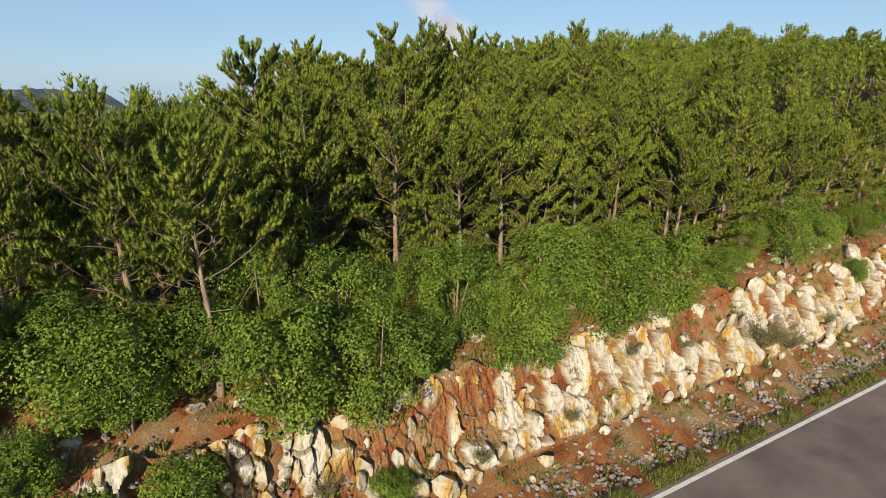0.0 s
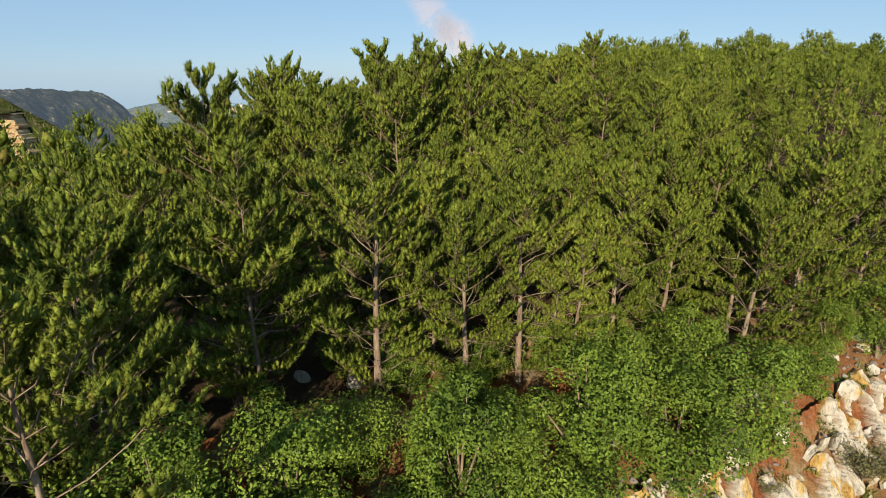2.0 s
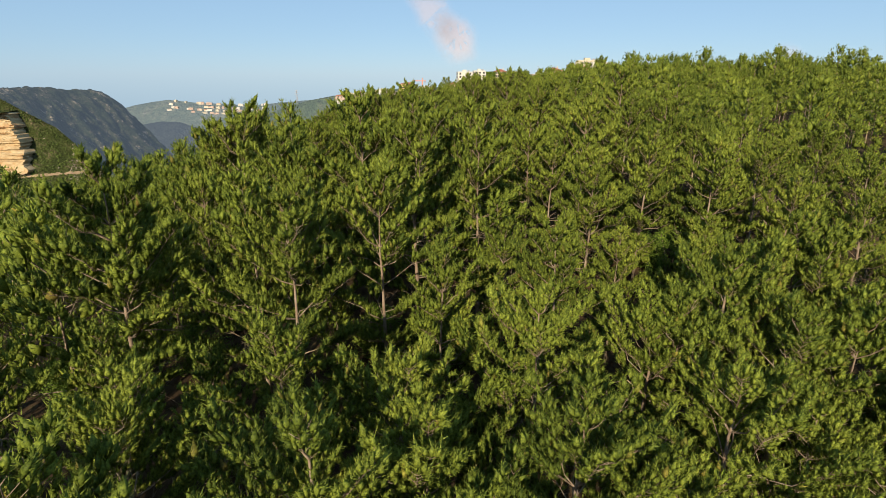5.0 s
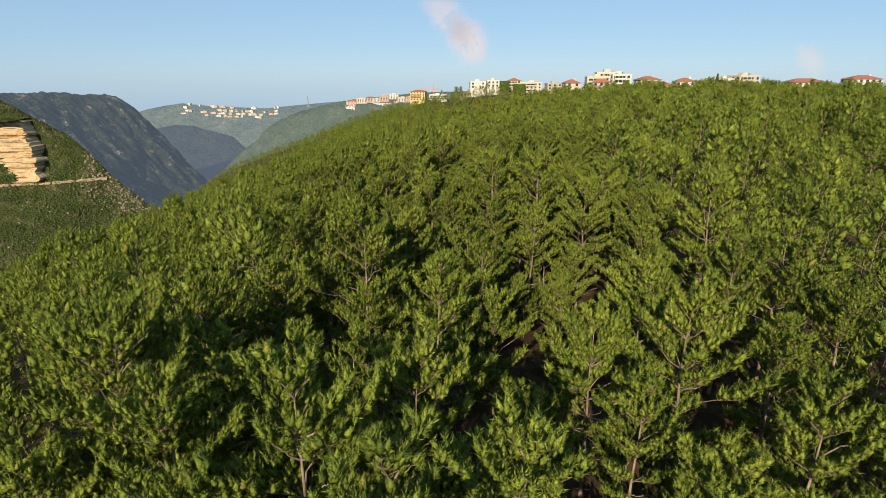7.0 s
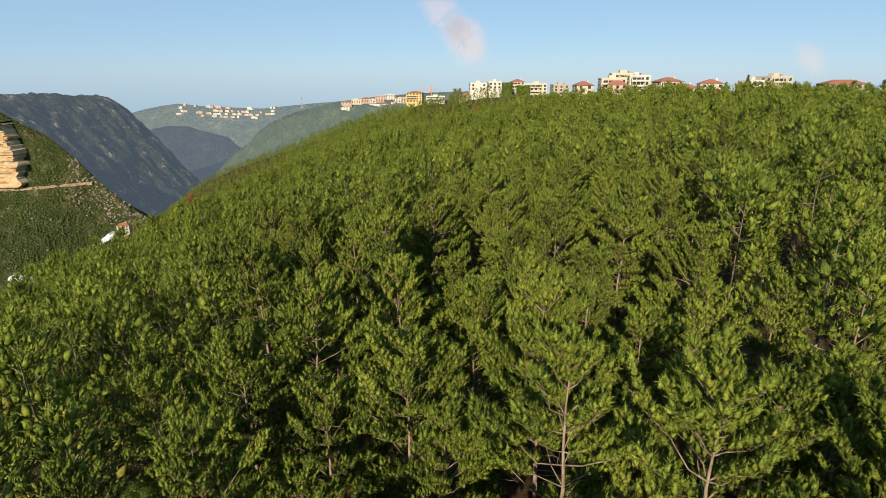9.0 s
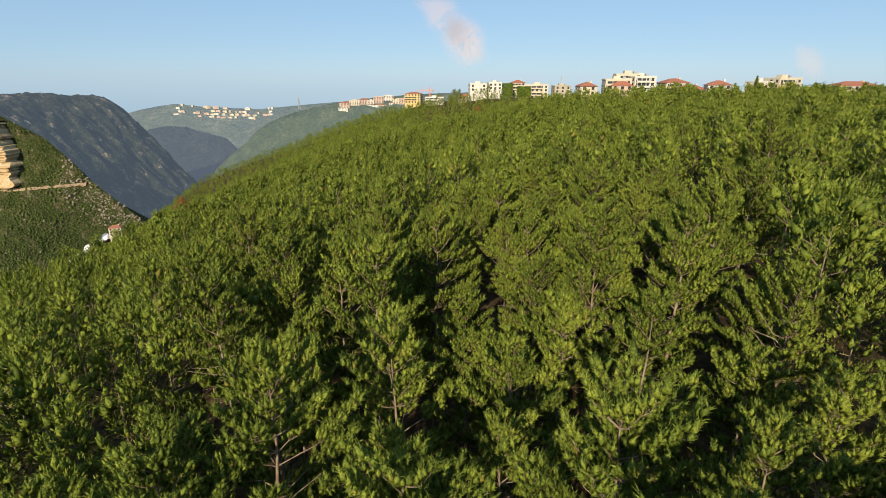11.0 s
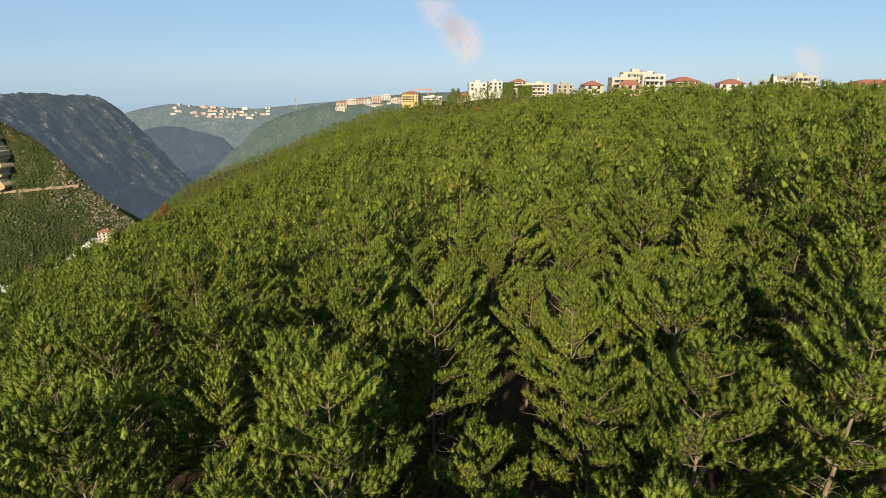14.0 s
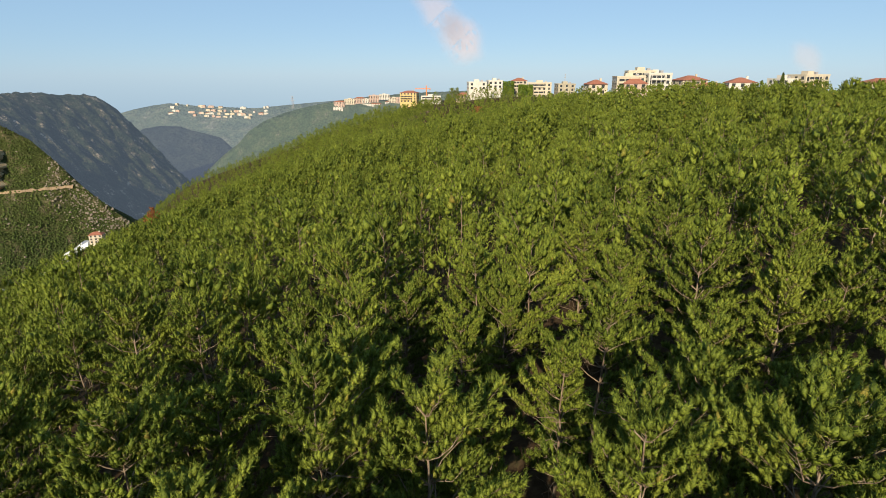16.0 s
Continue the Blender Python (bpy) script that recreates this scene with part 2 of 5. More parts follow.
def pine_form(seed, tall, spread, crown_from=0.3, lean=0.04):
    """The skeleton of a pine: trunk line, limb and twig lines, dead twigs, and the needle brushes (base, axis, length, radius)."""
    r = np.random.default_rng(seed)
    zs = np.linspace(0, 1, 8)
    off = np.cumsum(r.normal(0, lean, (8, 2)), 0) * tall * 0.12
    trunk = np.c_[off, zs * tall]
    up_z = np.array([0, 0, 1.0])

    def on_trunk(f):
        return np.array([np.interp(f, zs, trunk[:, k]) for k in range(3)])

    limbs, bare, brush, plumes = [], [], [], []

    def shoot(c, way, big=1.0):
        axis_ = unit(way * 0.6 + up_z * 0.75 + r.normal(0, 0.2, 3))
        brush.append(np.r_[c, axis_, r.uniform(0.34, 0.56) * big, r.uniform(0.13, 0.18) * big])

    def plume(line, q, way, across, ln):
        """The leafy end of a limb: short twigs packed with brushes, broad in the middle and pointed at the tip."""
        start_g = max(0.25, 1 - 1.55 / max(ln, 0.5))
        wide = (0.22 + 0.15 * ln) * r.uniform(0.8, 1.2)
        mid_ = np.array([np.interp((1 + start_g) / 2, q, line[:, i]) for i in range(3)])
        plumes.append(np.r_[mid_ - way * 0.35 * ln * (1 - start_g) - up_z * 0.12, unit(way + up_z * 0.55), (1 - start_g) * ln * 0.95 + 0.4, wide * 1.05 + 0.12])
        shoot(line[4], way, 1.25)
        for g in np.arange(start_g, 0.99, 0.19 / max(ln, 0.6)):
            c = np.array([np.interp(g, q, line[:, i]) for i in range(3)])
            h = (g - start_g) / (1 - start_g)
            w_ = wide * (0.55 + 1.3 * h) if h < 0.35 else wide * (1.2 - 0.85 * h)
            shoot(c + up_z * 0.05, way, r.uniform(0.9, 1.15))
            for sgn in (-1, 1):
                td = unit(way * 0.75 + across * sgn * r.uniform(0.55, 1.0) + up_z * r.uniform(0.0, 0.5))
                e_ = c + td * w_ * r.uniform(0.75, 1.25)
                limbs.append((np.array([c, (c + e_) / 2 + r.normal(0, 0.02, 3), e_]), 0.012))
                shoot(e_, td)
                if w_ > 0.33:
                    shoot(c + td * w_ * 0.5 + r.normal(0, 0.05, 3), td, 0.9)

    whorls = int(tall * 1.0)
    heavy = r.uniform(0, 6.28)                     # the side with the longer limbs
    for w in range(whorls):
        f = crown_from + (0.975 - crown_from) * (w + r.uniform(-0.3, 0.3)) / (whorls - 1)
        t = np.clip((f - crown_from) / (1 - crown_from), 0, 1)
        prof = 0.66 + 0.34 * t / 0.3 if t < 0.3 else 1 - 0.76 * ((t - 0.3) / 0.7) ** 1.8
        a0 = r.uniform(0, 6.28)
        count = r.integers(3, 6)
        for k in range(count):
            a = a0 + k * 6.28 / count + r.uniform(-0.4, 0.4)
            ln = spread * prof * r.uniform(0.55, 1.25) * (1 + 0.16 * math.cos(a - heavy))
            rise = 0.10 + 0.85 * t + r.uniform(-0.2, 0.2)
            d = np.array([math.cos(a), math.sin(a), 0])
            across = np.array([-d[1], d[0], 0])
            q = np.linspace(0, 1, 5)[:, None]
            line = on_trunk(min(f, 0.99)) + d * q * ln * math.cos(rise * 0.8) + up_z * (q * math.sin(rise) + 0.26 * q * q) * ln
            line[1:] += r.normal(0, 0.045 * ln, (4, 3))
            limbs.append((line, 0.034))
            way = unit(line[4] - line[2])
            plume(line, q[:, 0], way, across, ln)
    for k in range(int(tall * 0.9)):
        f = r.uniform(0.12, crown_from + 0.3)
        a, ln = r.uniform(0, 6.28), spread * r.uniform(0.3, 0.75)
        q = np.linspace(0, 1, 4)[:, None]
        d = np.array([math.cos(a), math.sin(a), 0])
        line = on_trunk(f) + d * q * ln + up_z * q * ln * r.uniform(-0.15, 0.3)
        line[1:] += r.normal(0, 0.07 * ln, (3, 3))
        bare.append(line)
        for _ in range(3):
            s0 = line[2] + (line[3] - line[2]) * r.uniform(-0.8, 0.8)
            bare.append(np.array([s0, s0 + r.normal(0, 0.22, 3) + d * 0.2, s0 + r.normal(0, 0.3, 3) + d * 0.45]))
    for e in range(5):
        shoot(on_trunk(r.uniform(0.93, 1.0)) + r.normal(0, 0.10, 3), up_z, 1.2)
    return trunk, limbs, bare, np.array(brush), np.array(plumes), r


def brushes(rows, r, sides, blades, thin, grow=1.0, core_wide=0.8):
    """Upright needle brushes: a dense spindle of needles round each shoot, and single needles that stand out of it."""
    n = len(rows)
    c, ax, ln, rad = rows[:, :3], rows[:, 3:6], rows[:, 6:7] * grow, rows[:, 7:8] * grow
    e = unit(np.cross(ax, r.normal(0, 1, (n, 3))))
    f = np.cross(ax, e)
    a = np.arange(sides) * 2 * np.pi / sides
    levels = ((0.48, core_wide),)
    vs = [c[:, None]]
    for u, w in levels:
        wob = r.uniform(0.6, 1.4, (n, sides, 1)) * w
        lift = r.uniform(-0.08, 0.08, (n, sides, 1))
        vs.append((c + ax * ln * u)[:, None] + wob * rad[:, None] * (np.cos(a)[None, :, None] * e[:, None] + np.sin(a)[None, :, None] * f[:, None]) + lift * ln[:, None] * ax[:, None])
    vs.append((c + ax * ln)[:, None])
    core = np.concatenate(vs, 1)
    top, face = 1 + sides * len(levels), []
    for j in range(sides):
        k = (j + 1) % sides
        face.append((0, 1 + k, 1 + j))
        face.append((top - sides + j, top - sides + k, top))
    v1, t1 = core.reshape(-1, 3), (np.arange(n)[:, None, None] * (top + 1) + np.array(face)).reshape(-1, 3)
    if not blades:
        return v1, t1
    m = n * blades
    cc, aa, ll, rr_ = (np.repeat(z, blades, 0) for z in (c, ax, ln, rad))
    rnd = r.normal(0, 1, (m, 3))
    out = unit(rnd - (rnd * aa).sum(1)[:, None] * aa)
    u = r.uniform(0.02, 0.95, (m, 1))
    start = cc + aa * ll * u + out * rr_ * 0.25
    way = unit(out * r.uniform(0.45, 1.0, (m, 1)) + aa * r.uniform(0.5, 1.1, (m, 1)))
    side = unit(np.cross(way, r.normal(0, 1, (m, 3)))) * thin * r.uniform(0.7, 1.3, (m, 1))
    tip = start + way * rr_ * r.uniform(0.65, 1.15, (m, 1))
    v2 = np.stack([start + side, tip, start - side], 1).reshape(-1, 3)
    return join([(v1, t1), (v2, np.arange(m * 3).reshape(-1, 3))])


def tufts(tips, r, blades, size, wide, shoot=1.2):
    """Needle tufts: thin pointed blades that stand round an upright shoot like a bottle brush."""
    n = len(tips)
    p = np.repeat(tips[:, :3], blades, 0)
    d = np.repeat(tips[:, 3:], blades, 0)
    m = n * blades
    rnd = r.normal(0, 1, (m, 3))
    out = rnd - (rnd * d).sum(1)[:, None] * d
    out /= np.linalg.norm(out, axis=1)[:, None] + 1e-9
    ln = size * r.uniform(0.7, 1.25, m)[:, None]
    open_ = r.uniform(0.1, 0.72, m)[:, None]
    way = d * np.sqrt(1 - open_**2) + out * open_
    start = p + d * size * shoot * r.uniform(-0.6, 0.6, m)[:, None]
    side = np.cross(way, r.normal(0, 1, (m, 3)))
    side /= np.linalg.norm(side, axis=1)[:, None] + 1e-9
    side *= ln * wide
    v = np.stack([start + side, start + way * ln, start - side], 1).reshape(-1, 3)
    return v, np.arange(m * 3).reshape(-1, 3)


def plume_sprays(plumes, r, blades, long, thin, heart):
    """The plumes of a pine farther off: a dense heart, and sprays of needles that stand up and out all round it."""
    slim = plumes.copy()
    slim[:, 6:] = np.minimum(slim[:, 6:] * (0.8, heart), (1.2, 0.36))
    inner = brushes(slim, r, 4, 0, 0.0, 1.0, 1.0)
    m = len(plumes) * blades
    row = np.repeat(plumes, blades, 0)
    c, ax, ln, rad = row[:, :3], row[:, 3:6], row[:, 6:7], row[:, 7:8]
    rnd = r.normal(0, 1, (m, 3))
    out = unit(rnd - (rnd * ax).sum(1)[:, None] * ax)
    u = r.uniform(0.0, 1.0, (m, 1))
    start = c + ax * ln * u * 0.9 + out * rad * np.sin(np.pi * (0.18 + 0.72 * u)) * r.uniform(0.4, 1.0, (m, 1))
    way = unit(ax * 0.7 + out * r.uniform(0.1, 0.9, (m, 1)) + (0, 0, 0.35) + r.normal(0, 0.22, (m, 3)))
    side = unit(np.cross(way, out + ax * 0.4 + r.normal(0, 0.28, (m, 3)))) * thin * r.uniform(0.7, 1.3, (m, 1))
    tip = start + way * long * r.uniform(0.7, 1.3, (m, 1))
    v = np.stack([start + side, tip, start - side], 1).reshape(-1, 3)
    return join([inner, (v, np.arange(m * 3).reshape(-1, 3))])


def wood(trunk, limbs, bare, girth, sides):
    n = len(trunk)
    tr = tube(trunk, girth * (1 - 0.86 * np.linspace(0, 1, n) ** 0.9), sides)
    br = [tube(b, np.linspace(g, 0.007, len(b)), 3) for b, g in limbs]
    dead = [tube(b, np.linspace(0.024 if len(b) > 3 else 0.012, 0.006, len(b)), 3) for b in bare]
    return join([tr] + br + dead)


def pine_meshes(seed, tall, spread, crown_from, lean=0.04, girth=0.0125):
    """Trunk and crown of a pine that is seen closely, and its form."""
    trunk, limbs, bare, brush, plumes, r = pine_form(seed, tall, spread, crown_from, lean)
    return (mesh_np("trunk", *wood(trunk, limbs, bare, girth * tall, 7), [bark], smooth=True), mesh_np("crown", *brushes(brush, r, 4, 25, 0.014, 1.0, 0.55), [needles], smooth=True)), (trunk, limbs, bare, plumes, r)


PINE_KINDS = [(10.6, 2.9, 0.26), (9.5, 2.6, 0.2), (11.4, 2.8, 0.30), (8.4, 2.5, 0.16), (10.2, 3.2, 0.28), (11.6, 2.8, 0.26), (9.0, 2.9, 0.22), (11.0, 2.6, 0.30)]
near_pines, mid_pines, far_pines, last_pines = [], [], [], []
LAST_GROW = np.array((1, 1, 1, 1, 1, 1, 1.3, 1.45))
for i, (tall, spread, c0) in enumerate(PINE_KINDS):
    meshes, (trunk, limbs, bare, plumes, r) = pine_meshes(100 + i, tall, spread, c0)
    near_pines.append(meshes)
    mw = join([tube(trunk[::2], 0.012 * tall * (1 - 0.85 * np.linspace(0, 1, 4)), 3)] + [tube(b[::2], np.linspace(0.04, 0.012, 3), 3) for b, g in limbs if len(b) == 5][::4] + [tube(b[[0, 3]], [0.04, 0.02], 3) for b in bare if len(b) > 3][::3])
    mid_pines.append((plume_sprays(plumes, r, 31, 0.29, 0.055, 0.42), mw))
    stem = tube(trunk[[0, 4]], [0.012 * tall, 0.05], 3)
    high = plumes[plumes[:, 2] > 0.35 * tall]
    far_pines.append((plume_sprays(high, r, 15, 0.33, 0.11, 0.62), stem))
    last_pines.append((plume_sprays(high[1::2] * LAST_GROW, r, 10, 0.46, 0.18, 0.75), stem))

# where the trees stand: an uneven stand, no two closer than 4 m
GAP = 4.0
stand, taken = [], {}
for x, y, a, b, c in np.c_[rng.uniform(-400, 340, 120000), rng.uniform(22, 640, 120000), rng.uniform(size=(120000, 3))]:
    i, j = int(x // GAP), int(y // GAP)
    if any(math.hypot(x - p, y - q) < GAP for u in (-1, 0, 1) for w in (-1, 0, 1) for p, q in taken.get((i + u, j + w), ())):
        continue
    taken.setdefault((i, j), []).append((x, y))
    stand.append((x, y, a, b, c))
stand = np.array(stand)
s_, d_ = road_coords(stand[:, 0], stand[:, 1])
stand = stand[(d_ > 12.5) & (np.abs(stand[:, 0]) < np.maximum(0.86 * (stand[:, 1] - 18), 0.6 * stand[:, 1]) + 20) & (stand[:, 1] < 376 + 138 * smooth01(95 - stand[:, 0], 0, 60) + 125 * smooth01(-stand[:, 0], -5, 60)) & ~((stand[:, 0] < -338) & (stand[:, 1] > 555)) & ~((stand[:, 0] < -345) & (stand[:, 1] > 500)) & ~((stand[:, 0] < -308) & (stand[:, 1] > 520)) & ~((stand[:, 0] < -90) & (stand[:, 1] > 632))]
x_, y_ = stand[:, 0], stand[:, 1]
is_near = (np.abs(x_ - 2) < np.maximum(20 + 0.9 * np.clip(y_ - 126, 0, 60), 38 - 0.4 * y_)) & (y_ < 152)
is_mid = ~is_near & (y_ < 225) & (x_ > -42 - 0.45 * y_) & (x_ < 38 + 0.42 * y_)
is_far = ~is_near & ~is_mid & (y_ < 320)


def grown(row):
    """Kind, scale and turn of the tree at a place; those along the lower edge of the wood are the tallest."""
    kind = int(row[2] * len(PINE_KINDS)) % len(PINE_KINDS)
    s, d = road_coords(row[0], row[1])
    if d < 48:                                  # the outer trees keep their lower boughs
        kind = (1, 3, 6)[kind % 3]
    low = float(smooth01(34 - d, 0, 8))
    rim = float(smooth01(row[0] + 28, 0, 6) * smooth01(8 - row[0], 0, 6) * smooth01(d, 24, 30) * smooth01(54 - d, 0, 6))
    edge = 1.04 + 0.10 * (d < 48) - 0.18 * low - 0.20 * low * float(smooth01(-row[0], 5, 15)) - 0.2 * float(smooth01(row[0], 12, 28) * smooth01(75 - d, 0, 20)) + 0.07 * rim
    return kind, (0.74 + 0.5 * row[3]) * edge * (1 - 0.34 * float(smooth01(-row[0], 70, 170))) * (1 - 0.14 * float(smooth01(row[1], 380, 460))) * (1 - 0.35 * float(smooth01(-row[0], 285, 305) * smooth01(row[1], 540, 555))), row[4] * 2 * math.pi


def pine_tree(row):
    kind, k, a = grown(row)
    t = thing("pine_tree", pose(row[0], row[1], land1(row[0], row[1]) - 0.15, 0, 0, math.degrees(a)) @ Matrix.Scale(k, 4), "green pine tree with pale trunk in the dense wood", "tree", "pines of the wood")
    for nm, me in zip(("trunk", "crown"), near_pines[kind]):
        part(nm, me, t)
    return t


for row in stand[is_near]:
    pine_tree(row)


def forest(name, rows, templates, label):
    """Trees past counting, joined."""
    vs, ts, ix, n = [], [], [], 0
    for row in rows:
        kind, k, a = grown(row)
        c, s = math.cos(a) * k, math.sin(a) * k
        turn = np.array([[c, s, 0], [-s, c, 0], [0, 0, k]])
        at = np.array([row[0], row[1], land1(row[0], row[1]) - 0.15])
        for slot, (v, t) in enumerate(templates[kind]):
            vs.append(v @ turn + at)
            ts.append(t + n)
            ix.append(np.full(len(t), slot))
            n += len(v)
    ob = new(name, mesh_np(name, np.concatenate(vs), np.concatenate(ts), [needles, bark], np.concatenate(ix), True))
    return tagged(ob, label, "forest", kind="stuff")


forest("pine_wood", stand[is_mid], mid_pines, "dense green pine wood on the hillside")
forest("far_pine_wood", stand[is_far], far_pines, "dense green pine wood on the upper hillside")
forest("ridge_pine_wood", stand[~is_near & ~is_mid & ~is_far], last_pines, "dense green pine wood up to the ridge")

# young pines between the tall ones
young = []
for x, y, a, b in np.c_[rng.uniform(-48, 52, 700), rng.uniform(30, 160, 700), rng.uniform(size=(700, 2))]:
    i, j = int(x // GAP), int(y // GAP)
    if road_coords(x, y)[1] > 14 and not any(math.hypot(x - p, y - q) < 2.5 for u in (-1, 0, 1) for w in (-1, 0, 1) for p, q in taken.get((i + u, j + w), ())):
        taken.setdefault((i, j), []).append((x, y))
        young.append((x, y, a, -0.75 + 0.35 * b, b))
forest("young_pines", np.array(young), mid_pines, "low young pines filling the gaps of the wood")

# ---------------------------------------------------------------- the road, its verge and the rock cut
def strip(name, s0, s1, ds, d0, d1, dd, mat, rough, label, seed, kind="structure"):
    """A strip of ground along the road, uneven by noise."""
    ss, dd_ = np.arange(s0, s1 + ds / 2, ds), np.arange(d0, d1 + dd / 2, dd)
    gs, gd = np.meshgrid(ss, dd_)
    x = ROAD_O[0] + gs * ROAD_DIR[0] + gd * ROAD_N[0]
    y = ROAD_O[1] + gs * ROAD_DIR[1] + gd * ROAD_N[1]
    z = land(x, y) - 0.6 * smooth01(gd, 3.6, 4.4) * (1 - smooth01(gd, 6.0, 7.2)) * (rough > 0)
    flat = np.stack([x, y, z], -1).reshape(-1, 3)
    for i, p in enumerate(flat):
        q = Vector((p[0] * 0.8, p[1] * 0.8, seed))
        amp = rough * float(smooth01(gd.ravel()[i], 0.2, 2.5))
        up = amp * (noise.noise(q) + 0.5 * noise.noise(q * 2.7))
        flat[i, 2] += up
        flat[i, :2] += ROAD_N * amp * 0.9 * noise.noise(q * 1.3 + Vector((9, 3, 1)))
    n, m = len(ss), len(dd_)
    i = (np.arange(m - 1)[:, None] * n + np.arange(n - 1)[None]).ravel()
    return tagged(new(name, mesh_np(name, flat, np.stack([i, i + 1, i + n + 1, i + n], -1), [mat], smooth=True)), label, name.replace("_", " "), kind=kind)


def red_soil_material():
    m, nt, b = material("red_soil", 0.95, 0.1)
    c, f2 = soil_colour(nt)
    nt.links.new(c, b.inputs["Base Color"])
    bump(nt, b, f2, 0.9, 0.08)
    return m


def stone_colour(nt):
    """White-grey limestone with upright ochre stains and dark hair cracks. Returns colour and height."""
    c, f = noise_ramp(nt, 1.1, [(0.33, (0.27, 0.15, 0.04)), (0.42, (0.37, 0.26, 0.09)), (0.47, (0.38, 0.345, 0.27)), (0.70, (0.47, 0.455, 0.41))], 6, "World", 0.6, (1, 1, 0.3))
    c2, f2 = noise_ramp(nt, 6, [(0.34, (0.30, 0.27, 0.24)), (0.47, (0.92, 0.92, 0.92)), (0.8, (1.1, 1.08, 1.04))], 9, "World", 0.72, (1, 1, 0.45))
    return mix(nt, c, c2, 0.85, "MULTIPLY"), f2


def limestone_material():
    m, nt, b = material("limestone", 0.9, 0.15)
    c, f = stone_colour(nt)
    nt.links.new(c, b.inputs["Base Color"])
    bump(nt, b, f, 0.9, 0.08)
    return m


def soil_colour(nt):
    c, f = noise_ramp(nt, 0.55, [(0.3, (0.11, 0.042, 0.022)), (0.42, (0.20, 0.078, 0.032)), (0.54, (0.21, 0.125, 0.058)), (0.70, (0.24, 0.20, 0.13))], 8, "World", 0.62)
    c2, f2 = noise_ramp(nt, 9, [(0.35, (0.5, 0.45, 0.4)), (0.62, (1.1, 1.05, 1.0)), (0.74, (1.6, 1.7, 1.8))], 6, "World", 0.75)
    return mix(nt, c, c2, 0.8, "MULTIPLY"), f2


def cut_rock_material():
    """Bedrock and the red earth between its blocks, told apart by the share of stone at each place."""
    m, nt, b = material("cut_rock", 0.92, 0.12)
    at = nt.nodes.new("ShaderNodeAttribute")
    at.attribute_name = "stone"
    s, f = stone_colour(nt)
    e, f2 = soil_colour(nt)
    nt.links.new(mix(nt, e, s, at.outputs["Fac"]), b.inputs["Base Color"])
    bump(nt, b, f, 0.9, 0.08)
    return m


def asphalt_material():
    m, nt, b = material("asphalt", 0.85, 0.2)
    c, f = noise_ramp(nt, 0.35, [(0.35, (0.085, 0.066, 0.064)), (0.5, (0.115, 0.09, 0.084)), (0.7, (0.15, 0.12, 0.108))], 6, "World", 0.6)
    c2, f2 = noise_ramp(nt, 60, [(0.35, (0.7, 0.7, 0.7)), (0.65, (1.2, 1.2, 1.2))], 3, "World", 0.6)
    nt.links.new(mix(nt, c, c2, 0.5, "MULTIPLY"), b.inputs["Base Color"])
    bump(nt, b, f2, 0.4, 0.01)
    return m


def plain(name, colour, rough=0.8, spec=0.3, scale=2.0, vary=0.18):
    """A painted, plastered or plastic surface with faint stains."""
    m, nt, b = material(name, rough, spec)
    lo, hi = [c * (1 - vary) for c in colour], [min(1, c * (1 + vary * 0.6)) for c in colour]
    c, f = noise_ramp(nt, scale, [(0.3, lo), (0.7, hi)], 6, "Object", 0.6)
    nt.links.new(c, b.inputs["Base Color"])
    bump(nt, b, f, 0.2, 0.02)
    return m


red_soil, limestone, asphalt, cut_rock = red_soil_material(), limestone_material(), asphalt_material(), cut_rock_material()
road_paint = plain("road_paint", (0.46, 0.46, 0.45), 0.7, 0.3, 4, 0.2)
weeds = leaf_material("weeds", (0.07, 0.10, 0.02), (0.12, 0.15, 0.03), (0.22, 0.21, 0.07), 0.3, 1.2)

strip("bank", -45, 75, 0.4, -0.3, 15.5, 0.4, red_soil, 0.38, "red and ochre earth bank of the road cutting", 3.0)
strip("shoulder", -45, 75, 3.0, -22.0, -7.5, 2.0, red_soil, 0.0, "bare earth shoulder beyond the road", 5.0)


def along(s, d, z=0.0):
    return (ROAD_O[0] + s * ROAD_DIR[0] + d * ROAD_N[0], ROAD_O[1] + s * ROAD_DIR[1] + d * ROAD_N[1], z)


def ribbon(name, d0, d1, z0, z1, mat, label, cat):
    bm = bmesh.new()
    prev = None
    for s in np.arange(-45, 76, 5.0):
        row = [bm.verts.new(along(s, d, z)) for d, z in ((d0, z0), (d0, z1), (d1, z1), (d1, z0))]
        if prev:
            for k in range(4):
                bm.faces.new((prev[k], prev[(k + 1) % 4], row[(k + 1) % 4], row[k]))
        prev = row
    bmesh.ops.recalc_face_normals(bm, faces=bm.faces)
    return tagged(new(name, mesh_of(bm, name, mat)), label, cat, kind="structure")


ribbon("road", -7.6, 0.0, ROAD_Z - 0.3, ROAD_Z, asphalt, "worn grey-brown asphalt road with patches", "road")
ribbon("road_line", -0.42, -0.20, ROAD_Z - 0.01, ROAD_Z + 0.006, road_paint, "worn white painted edge line of the road", "road line")


def rock_mesh(seed, flat=0.75):
    """A limestone block: a ball cut by flat planes, roughened."""
    r = np.random.default_rng(seed)
    bm = bmesh.new()
    bmesh.ops.create_icosphere(bm, subdivisions=2, radius=1)
    planes = [(Vector(r.normal(0, 1, 3)).normalized(), r.uniform(0.42, 0.8)) for _ in range(9)]
    for v in bm.verts:
        for n_, d in planes:
            over = v.co.dot(n_) - d
            if over > 0:
                v.co -= n_ * over
        v.co += Vector(r.normal(0, 0.045, 3))
    return mesh_of(bm, "rock", limestone)


